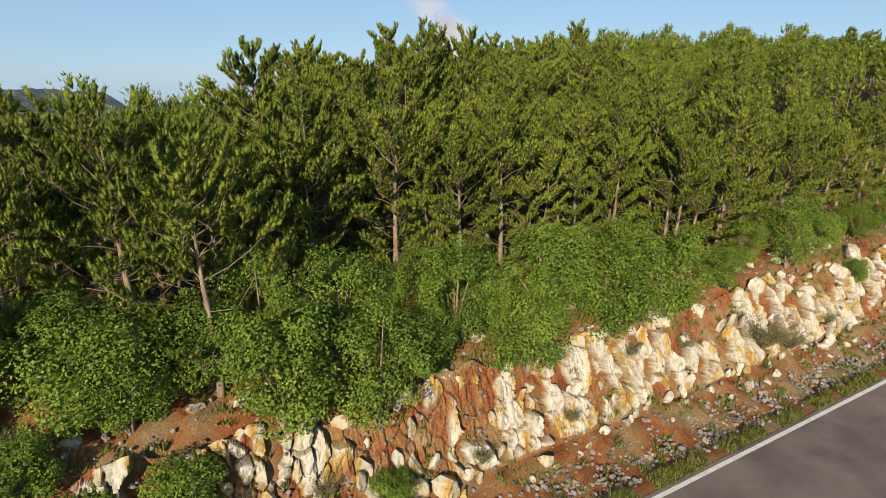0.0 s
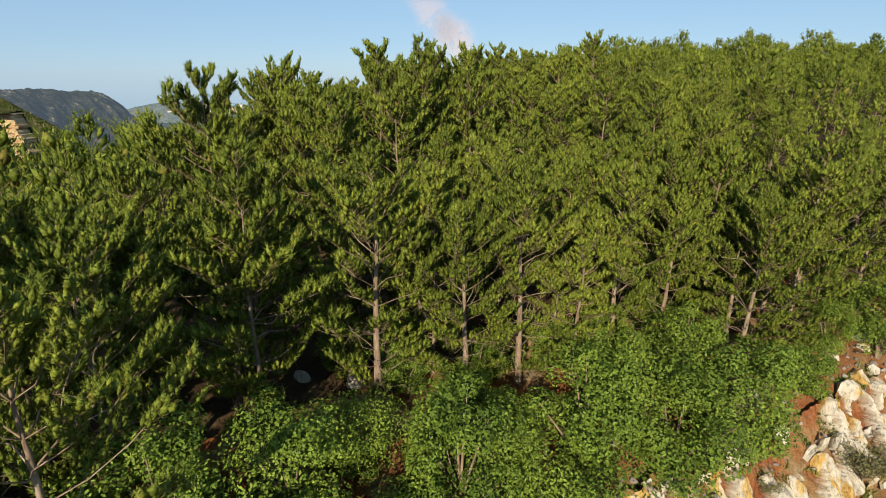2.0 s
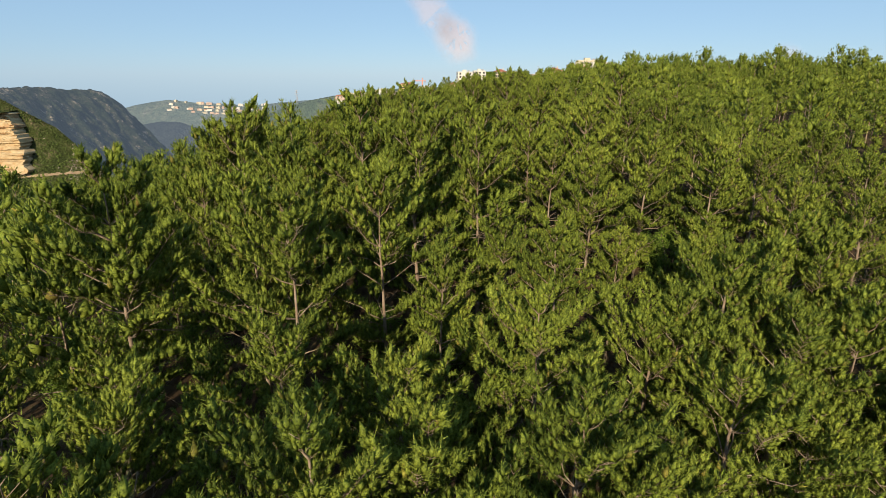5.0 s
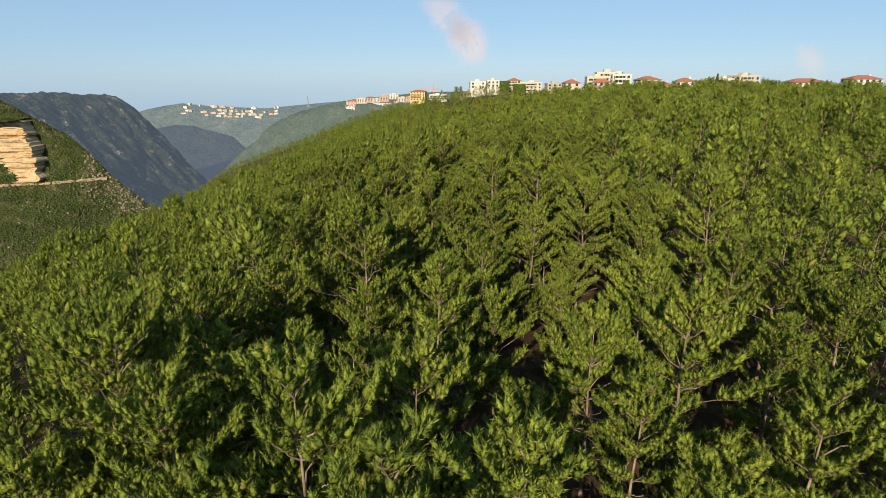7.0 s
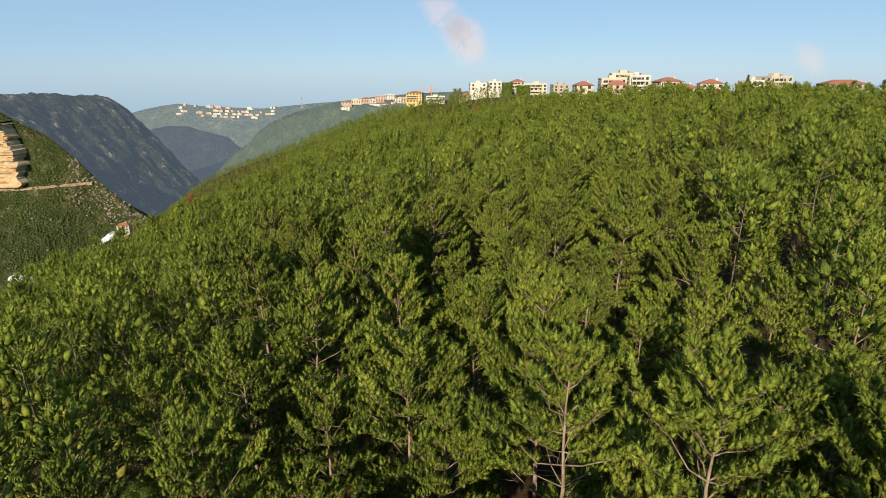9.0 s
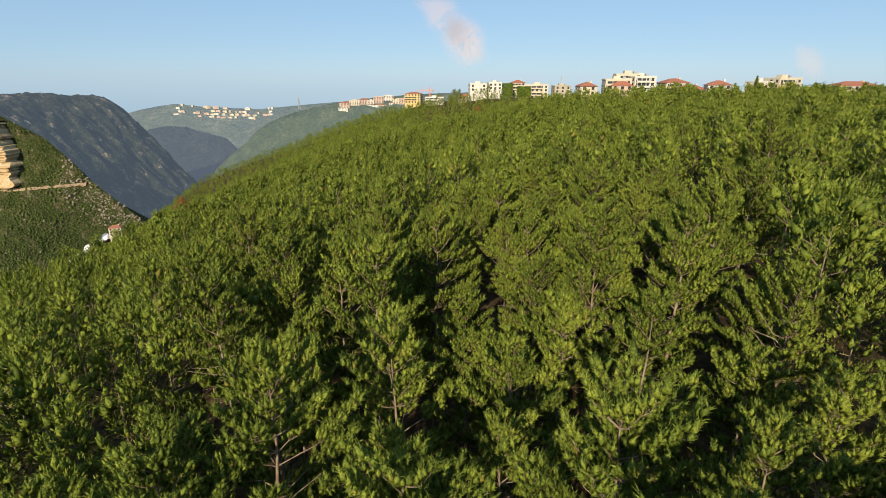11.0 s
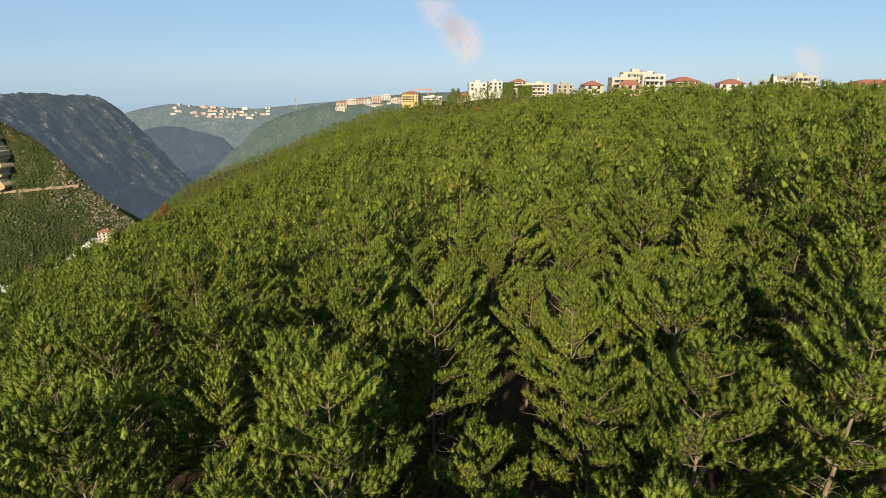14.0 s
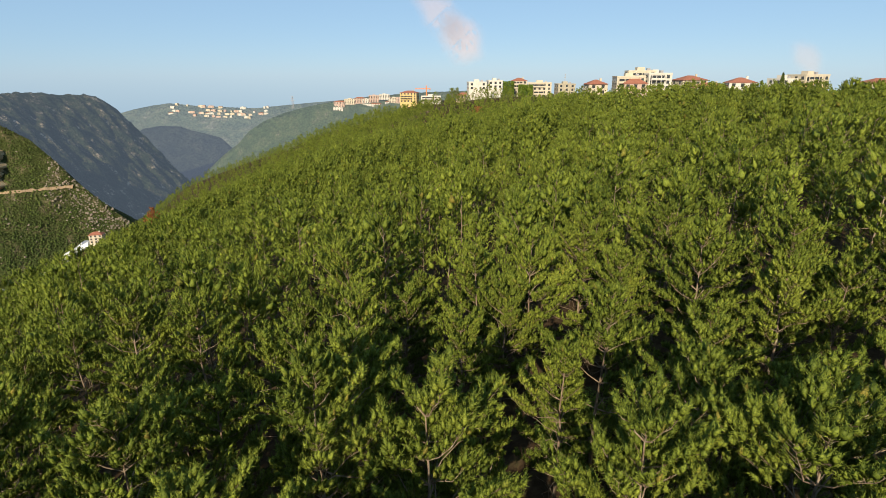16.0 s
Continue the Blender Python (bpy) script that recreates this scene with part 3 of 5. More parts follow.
def rock_face():
    """The cut bedrock: upright, broken limestone blocks of uneven depth with red earth in the joints."""
    r = np.random.default_rng(77)
    ss, hs = np.arange(-32, 56, 0.075), np.arange(0, 1.001, 0.0148)
    gs, gh = np.meshgrid(ss, hs)
    up = gh * 5.2
    seeds = np.c_[r.uniform(-33, 57, 700), r.uniform(-0.5, 6.0, 700)]
    shear, slim = r.normal(0.04, 0.16, 700), r.uniform(1.3, 3.2, 700)
    depth = np.where(r.uniform(size=700) < 0.36, r.uniform(-0.3, -0.1, 700), r.uniform(0.02, 0.55, 700))
    tilt = r.normal(0, 0.13, (700, 2))
    wob = np.array([noise.noise(Vector((a * 1.9, b * 1.2, 8.0))) for a, b in zip(gs.ravel(), up.ravel())]).reshape(gs.shape)
    fine_ = np.array([noise.noise(Vector((a * 4.5, b * 1.6, 3.0))) + 0.6 * noise.noise(Vector((a * 9.0, b * 5.0, 6.0))) for a, b in zip(gs.ravel(), up.ravel())]).reshape(gs.shape)
    f1, f2, who = np.full(gs.shape, 1e9), np.full(gs.shape, 1e9), np.zeros(gs.shape, int)
    for i, (a, b) in enumerate(seeds):
        lo, hi = np.searchsorted(ss, (a - 2.2, a + 2.2))
        dx, dz = gs[:, lo:hi] + wob[:, lo:hi] * 0.22 - a + shear[i] * (up[:, lo:hi] - b), (up[:, lo:hi] - b) / slim[i]
        dist = np.hypot(dx, dz)
        s1, s2, w = f1[:, lo:hi], f2[:, lo:hi], who[:, lo:hi]
        nearer = dist < s1
        s2[:] = np.where(nearer, s1, np.minimum(s2, dist))
        w[:] = np.where(nearer, i, w)
        s1[:] = np.where(nearer, dist, s1)
    joint = smooth01(f2 - f1, 0.0, 0.085)
    out = depth[who] + tilt[who, 0] * (gs - seeds[who, 0]) + tilt[who, 1] * (up - seeds[who, 1]) * 0.5
    fade = smooth01(gh, 0.0, 0.12) * (1 - 0.6 * smooth01(gh, 0.9, 1.0))
    patchy = np.array([noise.noise(Vector((a * 0.16, b * 0.25, 2.0))) for a, b in zip(gs.ravel(), up.ravel())]).reshape(gs.shape)
    bare = smooth01(patchy, -0.35, 0.02)
    out = (out * joint * bare - 0.16 * (1 - joint) + 0.10 * wob + 0.09 * fine_) * fade
    d = 4.1 + 2.35 * gh - out * 1.15
    x = ROAD_O[0] + gs * ROAD_DIR[0] + d * ROAD_N[0]
    y = ROAD_O[1] + gs * ROAD_DIR[1] + d * ROAD_N[1]
    crest = np.array([noise.noise(Vector((a * 0.35, 5.0, 1.0))) + 0.5 * noise.noise(Vector((a * 1.1, 3.0, 1.0))) for a in ss])
    z = -3.75 + 4.3 * gh + 0.8 * crest[None] * gh + out * 0.25
    v = np.stack([x, y, z], -1).reshape(-1, 3)
    n, m = len(ss), len(hs)
    i = (np.arange(m - 1)[:, None] * n + np.arange(n - 1)[None]).ravel()
    mask = (depth[who] + 0.06 * fine_ > 0) * smooth01(joint + 0.25 * fine_, 0.15, 0.4) * smooth01(bare, 0.1, 0.5) * smooth01(fade, 0.05, 0.4)
    me = mesh_np("rock_face", v, np.stack([i, i + 1, i + n + 1, i + n], -1), [cut_rock])
    share = me.attributes.new("stone", "FLOAT", "POINT")
    share.data.foreach_set("value", mask.ravel().astype(np.float32))
    return me


tagged(new("rock_face", rock_face()), "broken white and ochre limestone bedrock with red earth in the joints", "rock face", kind="structure")
ROCKS = [rock_mesh(40 + i) for i in range(10)]
cut = thing("rock_cut", Matrix.Identity(4), "pale limestone rocks standing out of the road cutting", "rock face", kind="structure")
rr = np.random.default_rng(21)
for s in np.arange(-27, 50, 0.62):
    rise = 1.0 + 0.18 * math.sin(s * 0.35)
    thin = 0.75 + 0.25 * math.sin(s * 0.23 + 1.0)
    for row, (d, tall, wide, keep) in enumerate(((3.3, 0.3, 0.3, 0.5), (3.9, 0.42, 0.3, 0.55), (4.5, 0.7, 0.3, 0.5), (5.3, 0.75, 0.3, 0.5), (6.4, 0.6, 0.45, 0.5), (8.2, 0.45, 0.5, 0.3))):
        if rr.uniform() > keep * thin:
            continue
        ss, d2 = s + rr.uniform(-0.5, 0.5), d + rr.uniform(-0.3, 0.3)
        k = rr.uniform(0.55, 1.3)
        x, y, _ = along(ss, d2)
        z = land1(x, y) + rr.uniform(-0.25, 0.15)
        ob = new("rock", ROCKS[rr.integers(10)])
        ob.parent = cut
        ob.matrix_basis = pose(x, y, z, rr.uniform(-14, 22), rr.uniform(-18, 18), 28 + rr.uniform(-40, 40)) @ Matrix.Diagonal((wide * k * rr.uniform(0.8, 1.5), wide * 0.9 * k, tall * rise * k, 1))

# boulders on the edge of the wood
for x, y, k in ((2.2, 27.6, 0.75), (3.4, 27.9, 0.5), (1.2, 28.2, 0.6), (-11.9, 19.6, 0.55), (-9.6, 15.4, 0.85), (-12.4, 14.4, 0.7), (-7.5, 13.6, 0.6), (0.2, 19.3, 0.8), (-1.0, 18.9, 0.6), (32.2, 39.6, 0.9), (29.5, 37.5, 0.7), (-4.0, 30.5, 0.5), (-6.5, 31.0, 0.45), (-1.5, 31.5, 0.5), (26.0, 35.0, 0.7)):
    ob = new("boulder", ROCKS[rr.integers(10)])
    ob.matrix_basis = pose(x, y, land1(x, y) + 0.15 * k, rr.uniform(-15, 15), rr.uniform(-15, 15), rr.uniform(0, 360)) @ Matrix.Diagonal((k * 1.2, k, k * 0.9, 1))
    tagged(ob, "weathered grey-white limestone boulder lying on red soil", "boulder", "boulders at the wood's edge")

ditch_stone = plain("ditch_stone", (0.20, 0.18, 0.17), 0.9, 0.15, 1.3, 0.8)
# loose stones in the ditch and on the slope, past counting
st_v, st_t, n = [], [], 0
tmp = bmesh.new()
bmesh.ops.create_icosphere(tmp, subdivisions=1, radius=1)
ico_v = np.array([v.co[:] for v in tmp.verts])
ico_t = np.array([[v.index for v in f.verts] for f in tmp.faces])
tmp.free()
for i in range(5200):
    s = rr.uniform(-28, 55)
    d = abs(rr.normal(1.9, 0.8)) if i % 3 else rr.uniform(2.5, 9.5)
    if d < 0.7:
        continue
    x, y, _ = along(s, d)
    k = rr.uniform(0.04, 0.13) * (1.5 if rr.uniform() < 0.12 else 1)
    m = np.array(Euler(rr.uniform(0, 6, 3)).to_matrix()) * (k * rr.uniform(0.6, 1.3, 3))
    st_v.append((ico_v * rr.uniform(0.75, 1.2, (len(ico_v), 1))) @ m.T + (x, y, land1(x, y) + 0.1 * k + 0.03))
    st_t.append(ico_t + n)
    n += len(ico_v)
tagged(new("loose_stones", mesh_np("loose_stones", np.concatenate(st_v), np.concatenate(st_t), [ditch_stone])), "loose grey and white stones in the ditch beside the road", "stones", kind="stuff")


def blades(name, spots, mat, label, cat, tall, count):
    """Grass and weeds past counting."""
    r = np.random.default_rng(len(spots))
    p = np.repeat(spots, count, 0)
    m = len(p)
    p = p + np.c_[r.normal(0, 0.12, (m, 2)), np.zeros(m)]
    h = tall * r.uniform(0.5, 1.4, m)[:, None]
    way = np.c_[r.normal(0, 0.4, (m, 2)), np.ones(m)]
    side = np.c_[r.normal(0, 1, (m, 2)), np.zeros(m)]
    side /= np.linalg.norm(side, axis=1)[:, None]
    side *= 0.03 + 0.02 * r.uniform(size=(m, 1))
    v = np.stack([p - side, p + side, p + way * h], 1).reshape(-1, 3)
    return tagged(new(name, mesh_np(name, v, np.arange(len(v)).reshape(-1, 3), [mat])), label, cat, kind="stuff")


spots = []
for i in range(4600):
    s = rr.uniform(-28, 55)
    d = rr.uniform(0.05, 0.75) if i % 4 == 0 else rr.uniform(0.5, 9.5)
    if d > 0.75 and noise.noise(Vector((s * 0.45, d * 0.8, 4.0))) < -0.02 or d <= 0.75 and noise.noise(Vector((s * 0.6, 3.0, 4.0))) < -0.05:
        continue
    x, y, _ = along(s, d)
    spots.append((x, y, land1(x, y) - 0.02))
blades("verge_grass", np.array(spots), weeds, "green and straw-coloured grass and weeds along the verge", "grass", 0.24, 16)


# ---------------------------------------------------------------- evergreen shrubs at the wood's edge
def shrub_meshes(seed, tall, spread, leaf=0.062, clumps=48, per=215):
    r = np.random.default_rng(seed)
    cs = []
    while len(cs) < clumps:
        p = r.uniform(-1, 1, 3)
        q = p * (1, 1, 0.95)
        if 0.45 < np.linalg.norm(q) < 1:
            cs.append((p[0] * spread * 0.82, p[1] * spread * 0.82, tall * (0.52 + 0.40 * p[2])))
    cs = np.array(cs)
    size = spread * r.uniform(0.20, 0.36, clumps)
    p = np.repeat(cs, per, 0)
    m = len(p)
    n_ = r.normal(0, 1, (m, 3))
    n_ /= np.linalg.norm(n_, axis=1)[:, None]
    p = p + n_ * (np.repeat(size, per)[:, None] * r.uniform(0.55, 1.05, m)[:, None] ** 0.5)
    face = n_ + np.array([0, 0, 0.6]) + r.normal(0, 0.45, (m, 3))
    a = np.cross(face, r.normal(0, 1, (m, 3)))
    a /= np.linalg.norm(a, axis=1)[:, None] + 1e-9
    b = np.cross(face, a)
    b /= np.linalg.norm(b, axis=1)[:, None] + 1e-9
    ln = leaf * r.uniform(0.7, 1.3, m)[:, None]
    v = np.stack([p - a * ln, p + b * ln * 0.55, p + a * ln, p - b * ln * 0.55], 1).reshape(-1, 3)
    v[:, 2] = np.maximum(v[:, 2], 0.02)
    i = np.arange(m)[:, None] * 4
    crown = mesh_np("crown", v, i + [0, 1, 2, 3], [oak_leaves])
    stems = []
    for c in cs[:: max(1, clumps // 9)]:
        stems.append(tube([(0, 0, -0.2), (c[0] * 0.3, c[1] * 0.3, c[2] * 0.45), c], [0.07, 0.05, 0.015], 5))
    return mesh_np("stem", *join(stems), [bark], smooth=True), crown


SHRUBS = [shrub_meshes(60, 4.6, 2.1), shrub_meshes(61, 4.0, 2.4), shrub_meshes(62, 3.2, 1.9), shrub_meshes(63, 5.2, 2.0)]


def shrub(x, y, kind, k, turn):
    x, y = x - 0.9 * ROAD_N[0], y - 0.9 * ROAD_N[1]
    t = thing("evergreen_shrub", pose(x, y, land1(x, y) - 0.1, 0, 0, turn) @ Matrix.Scale(k, 4), "leafy bright green evergreen shrub at the top of the rock cutting", "shrub", "shrubs along the wood's edge")
    for nm, me in zip(("stem", "crown"), SHRUBS[kind]):
        part(nm, me, t)


for i, (x, y, kind, k) in enumerate(((-3.2, 20.6, 3, 1.2), (-6.8, 19.2, 0, 1.3), (-9.8, 16.4, 2, 0.9), (-13.6, 18.4, 1, 1.25), (-18.0, 17.2, 3, 1.2), (-5.4, 24.2, 0, 1.1), (0.2, 25.0, 3, 1.15), (3.9, 24.6, 1, 1.15), (5.2, 27.2, 3, 1.2), (8.9, 28.0, 1, 1.35), (12.4, 29.6, 0, 1.25), (24.6, 37.0, 3, 1.1), (17.5, 33.4, 2, 0.9), (21.0, 36.4, 0, 0.8), (29.5, 40.8, 2, 0.9), (34.2, 43.4, 1, 0.8), (38.5, 46.0, 0, 0.9), (-22.5, 15.2, 1, 1.3), (-11.0, 21.0, 2, 1.2), (7.0, 30.5, 0, 1.0), (-26.5, 18.0, 0, 1.3), (-16.0, 13.6, 2, 1.0), (-19.8, 12.8, 1, 0.9), (-8.6, 22.4, 3, 1.1), (-1.2, 23.2, 2, 1.0), (10.9, 31.8, 3, 1.0), (2.4, 27.6, 0, 0.7), (-12.8, 15.0, 2, 0.7), (31.0, 38.6, 2, 0.6), (-17.5, 20.8, 2, 1.0), (-12.4, 18.0, 0, 0.85), (-10.4, 20.6, 1, 0.9), (-6.0, 16.6, 2, 0.75), (-14.8, 15.2, 2, 0.8), (-6.6, 21.4, 3, 0.8), (-18.4, 15.0, 2, 0.8), (-2.6, 18.9, 2, 0.6), (-21.5, 18.5, 0, 1.1), (-15.2, 19.4, 3, 0.9), (-0.6, 27.0, 2, 0.8), (2.0, 26.0, 0, 0.8), (-3.6, 26.6, 1, 0.8), (0.6, 29.6, 2, 0.8), (-2.0, 31.4, 2, 0.8), (1.6, 32.6, 2, 0.75), (5.0, 33.4, 2, 0.8), (-5.0, 32.4, 2, 0.8), (8.2, 35.0, 2, 0.8), (11.6, 36.4, 2, 0.8))):
    shrub(x, y, kind, k, i * 77.0)

# dark evergreen bushes under the pines
us_ = np.random.default_rng(19)
placed = 0
while placed < 75:
    x, y = us_.uniform(-24, 24), us_.uniform(38, 142)
    i, j = int(x // GAP), int(y // GAP)
    if any(math.hypot(x - p, y - q) < 1.6 for u in (-1, 0, 1) for w in (-1, 0, 1) for p, q in taken.get((i + u, j + w), ())):
        continue
    t = thing("evergreen_shrub", pose(x, y, land1(x, y) - 0.1, 0, 0, us_.uniform(0, 360)) @ Matrix.Scale(us_.uniform(0.6, 1.05), 4), "dark green evergreen shrub growing in the shade of the pines", "shrub", "shrubs under the pines")
    for nm, me in zip(("stem", "crown"), SHRUBS[placed % 4]):
        part(nm, me, t)
    placed += 1


def dry_bush(s, d, z, k, seed):
    """A half-dry bush of thin pale twigs with sparse grey-green leaves."""
    r = np.random.default_rng(seed)
    t = thing("dry_bush", pose(*along(s, d, z)) @ Matrix.Scale(k, 4), "half-dry grey-green bush with pale twigs on the rock cutting", "shrub", "bushes on the rock cutting")
    twigs, leaves = [], []
    for _ in range(70):
        a, lift = r.uniform(0, 6.28), r.uniform(0.5, 1.5)
        e = np.array([math.cos(a), math.sin(a), lift]) * r.uniform(0.5, 1.1)
        line = np.array([(0, 0, -0.3), e * 0.5 + r.normal(0, 0.08, 3), e])
        twigs.append(tube(line, [0.022, 0.012, 0.006], 3))
        leaves += [line[1] + (line[2] - line[1]) * r.uniform(0, 1.1) + r.normal(0, 0.09, 3) for _ in range(26)]
    p = np.array(leaves)
    m = len(p)
    a, b = unit(r.normal(0, 1, (m, 3))) * 0.055, unit(r.normal(0, 1, (m, 3))) * 0.025
    part("stem", mesh_np("stem", *join(twigs), [bark]), t)
    part("crown", mesh_np("crown", np.stack([p - a, p + b, p + a, p - b], 1).reshape(-1, 3), np.arange(m * 4).reshape(-1, 4), [dry_leaves]), t)


dry_leaves = leaf_material("dry_leaves", (0.075, 0.085, 0.030), (0.13, 0.135, 0.055), (0.21, 0.20, 0.10), 0.2, 0.8)
for i, (s, d, z, k) in enumerate(((25.7, 4.3, -2.4, 1.5), (28.3, 3.9, -3.0, 1.0), (15.0, 5.6, -1.0, 0.6), (9.6, 4.2, -2.6, 0.5), (4.2, 4.0, -2.9, 0.55), (19.2, 5.2, -1.4, 0.6), (33.0, 4.4, -2.6, 0.8), (-3.0, 4.6, -2.2, 0.6))):
    dry_bush(s, d, z, k, 500 + i)

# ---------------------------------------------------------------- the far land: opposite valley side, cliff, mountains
def far_land_material(name, low, mid_, high, rock, scale, haze_glow=None, strength=0.0):
    """Scrub and bare rock on distant slopes; on the farthest, blue emission paints the haze of the air between."""
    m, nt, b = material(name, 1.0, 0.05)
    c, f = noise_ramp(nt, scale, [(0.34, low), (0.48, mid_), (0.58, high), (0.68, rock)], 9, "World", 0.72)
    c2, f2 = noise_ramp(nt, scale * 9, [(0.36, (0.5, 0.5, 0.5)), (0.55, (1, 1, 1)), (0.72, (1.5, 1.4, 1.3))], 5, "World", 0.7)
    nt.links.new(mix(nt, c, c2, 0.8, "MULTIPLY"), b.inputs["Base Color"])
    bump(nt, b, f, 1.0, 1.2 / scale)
    if haze_glow:
        b.inputs["Emission Color"].default_value = (*haze_glow, 1)
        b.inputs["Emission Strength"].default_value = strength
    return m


FACES = {}


def on_face(name, x, v):
    """The place on a mountain's slope at x and the share v of the way down."""
    xs, vs, p = FACES[name]
    i, j = (int(np.clip(np.searchsorted(a, b) - 1, 0, len(a) - 2)) for a, b in ((vs, v), (xs, x)))
    f, g = np.clip((v - vs[i]) / (vs[i + 1] - vs[i]), 0, 1), np.clip((x - xs[j]) / (xs[j + 1] - xs[j]), 0, 1)
    return (p[i, j] * (1 - g) + p[i, j + 1] * g) * (1 - f) + (p[i + 1, j] * (1 - g) + p[i + 1, j + 1] * g) * f


def mountain(name, y, crest, base, run, power, seed, mat, label, rough=1.0, kind="structure", away=None):
    """A ridge along x at distance y with the given crest line, that slopes down towards -y and falls off behind."""
    cx, cz = np.array(crest).T
    xs = np.linspace(cx[0], cx[-1], 220)
    vs = np.r_[-0.5, -0.2, np.linspace(0, 1, 60)]
    v_, q = [], []
    for v in vs:
        for x in xs:
            top = np.interp(x, cx, cz)
            w = Vector((x * 0.011 / rough, v * 3.5, seed))
            g = 0.6 - 2.2 * abs(noise.noise(w)) + 0.5 * noise.noise(w * 2.3) + 0.3 * noise.noise(w * 5.1)
            k = min(1.0, abs(v) * 5)
            z = top + (base - top) * abs(v) ** power + g * 13 * min(rough, 1.6) * k
            v_.append((x, y - run * v + g * 16 * min(rough, 1.6) * k, z + 2.2 * noise.noise(w * 17) * min(rough, 1.0)))
    if away:                                    # a ridge that runs away into the distance, its flank turned to the valley
        v_ = np.array(v_)
        s = np.tile(np.interp(xs, *away), len(vs))[:, None]
        down = (y - v_[:, 1])[:, None]
        v_ = (np.c_[v_[:, 0], np.full(len(v_), float(y)), v_[:, 2]] - (0, 105, 25)) * s + (0, 105, 25) + np.c_[down * 0.85, -down * 0.25, np.zeros(len(v_))]
        for i, (v, x) in enumerate([(v, x) for v in vs for x in xs]):
            k = 0.35 + min(1.0, abs(v) * 8)
            v_[i, 2] += k * (16 * noise.noise(Vector((x * 0.012, v * 7, 1.0))) + 13 * noise.noise(Vector((x * 0.03, v * 18, 4.0))) + 9 * noise.noise(Vector((x * 0.09, v * 45, 7.0))))
    n = len(xs)
    i = (np.arange(len(vs) - 1)[:, None] * n + np.arange(n - 1)[None]).ravel()
    FACES[name] = (xs, vs, np.array(v_).reshape(len(vs), n, 3))
    ob = new(name, mesh_np(name, np.array(v_), np.stack([i, i + n, i + n + 1, i + 1], -1), [mat], smooth=True))
    return tagged(ob, label, "mountain", kind=kind)


scrub = far_land_material("scrub_slope", (0.045, 0.062, 0.020), (0.070, 0.088, 0.028), (0.11, 0.11, 0.05), (0.27, 0.22, 0.15), 0.04)
# near mountain: its shade is painted as dark scrub, its haze as blue glow
blue_slope = far_land_material("painted_shade_mountain", (0.018, 0.027, 0.014), (0.032, 0.043, 0.021), (0.075, 0.072, 0.042), (0.52, 0.42, 0.30), 0.026, (0.28, 0.36, 0.48), 0.125)
# painted shadow colour for the valley: even dark tones under a haze glow
shade_slope = far_land_material("painted_valley_shade", (0.018, 0.026, 0.018), (0.026, 0.034, 0.022), (0.034, 0.042, 0.027), (0.05, 0.052, 0.036), 0.010, (0.30, 0.37, 0.50), 0.19)
# the last colour and number of these two are air haze painted as glow
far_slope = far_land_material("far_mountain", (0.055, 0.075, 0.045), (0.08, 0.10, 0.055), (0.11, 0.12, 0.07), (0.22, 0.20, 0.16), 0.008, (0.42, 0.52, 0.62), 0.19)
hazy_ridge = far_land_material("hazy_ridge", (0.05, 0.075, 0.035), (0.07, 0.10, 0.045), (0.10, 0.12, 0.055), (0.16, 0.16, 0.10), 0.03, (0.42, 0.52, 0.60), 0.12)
side_crest = ((-1500, 60), (-958, 17), (-825, -1), (-744, -48), (-700, -72), (-659, -114), (-644, -136), (-618, -161), (-565, -209), (-500, -290), (-440, -360))
SIDE_BASE, SIDE_RUN, SIDE_POWER = -370.0, 430.0, 0.62
mountain("valley_side", 1000, side_crest, SIDE_BASE, SIDE_RUN, SIDE_POWER, 2.0, scrub, "scrub-covered valley side with bare rocky patches", 0.7)
mountain("mountain_near", 2200, ((-2600, -40), (-1847, -32), (-1715, -30), (-1584, -26), (-1499, -37), (-1390, -35), (-1329, -53), (-1291, -83), (-1264, -114), (-1231, -172), (-1176, -238), (-1111, -322), (-1000, -440)), -950, 900, 1.12, 7.0, blue_slope, "mountain with shade and haze in its dark bluish colour and pale rock bands", 4.0, away=((-2600, -1000), (0.45, 1.14)))
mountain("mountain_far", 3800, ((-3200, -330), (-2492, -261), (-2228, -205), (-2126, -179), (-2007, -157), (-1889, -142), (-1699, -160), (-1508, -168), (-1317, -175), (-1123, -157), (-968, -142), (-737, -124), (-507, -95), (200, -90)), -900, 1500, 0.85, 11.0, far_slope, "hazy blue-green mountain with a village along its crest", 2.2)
# an added spur in shadow colour stands for the shade low on the far mountain
mountain("valley_shade", 3000, ((-2100, -420), (-1775, -305), (-1684, -263), (-1642, -238), (-1545, -222), (-1438, -226), (-1390, -244), (-1307, -264), (-1227, -285), (-1151, -365), (-1000, -520)), -900, 900, 0.9, 23.0, shade_slope, "added dark hazy spur standing for the shadow low on the far mountain", 1.5)
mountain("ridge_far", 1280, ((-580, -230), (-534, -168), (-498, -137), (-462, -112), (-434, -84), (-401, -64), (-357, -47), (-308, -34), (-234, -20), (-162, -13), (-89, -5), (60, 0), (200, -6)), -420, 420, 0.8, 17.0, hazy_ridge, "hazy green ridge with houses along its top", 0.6)


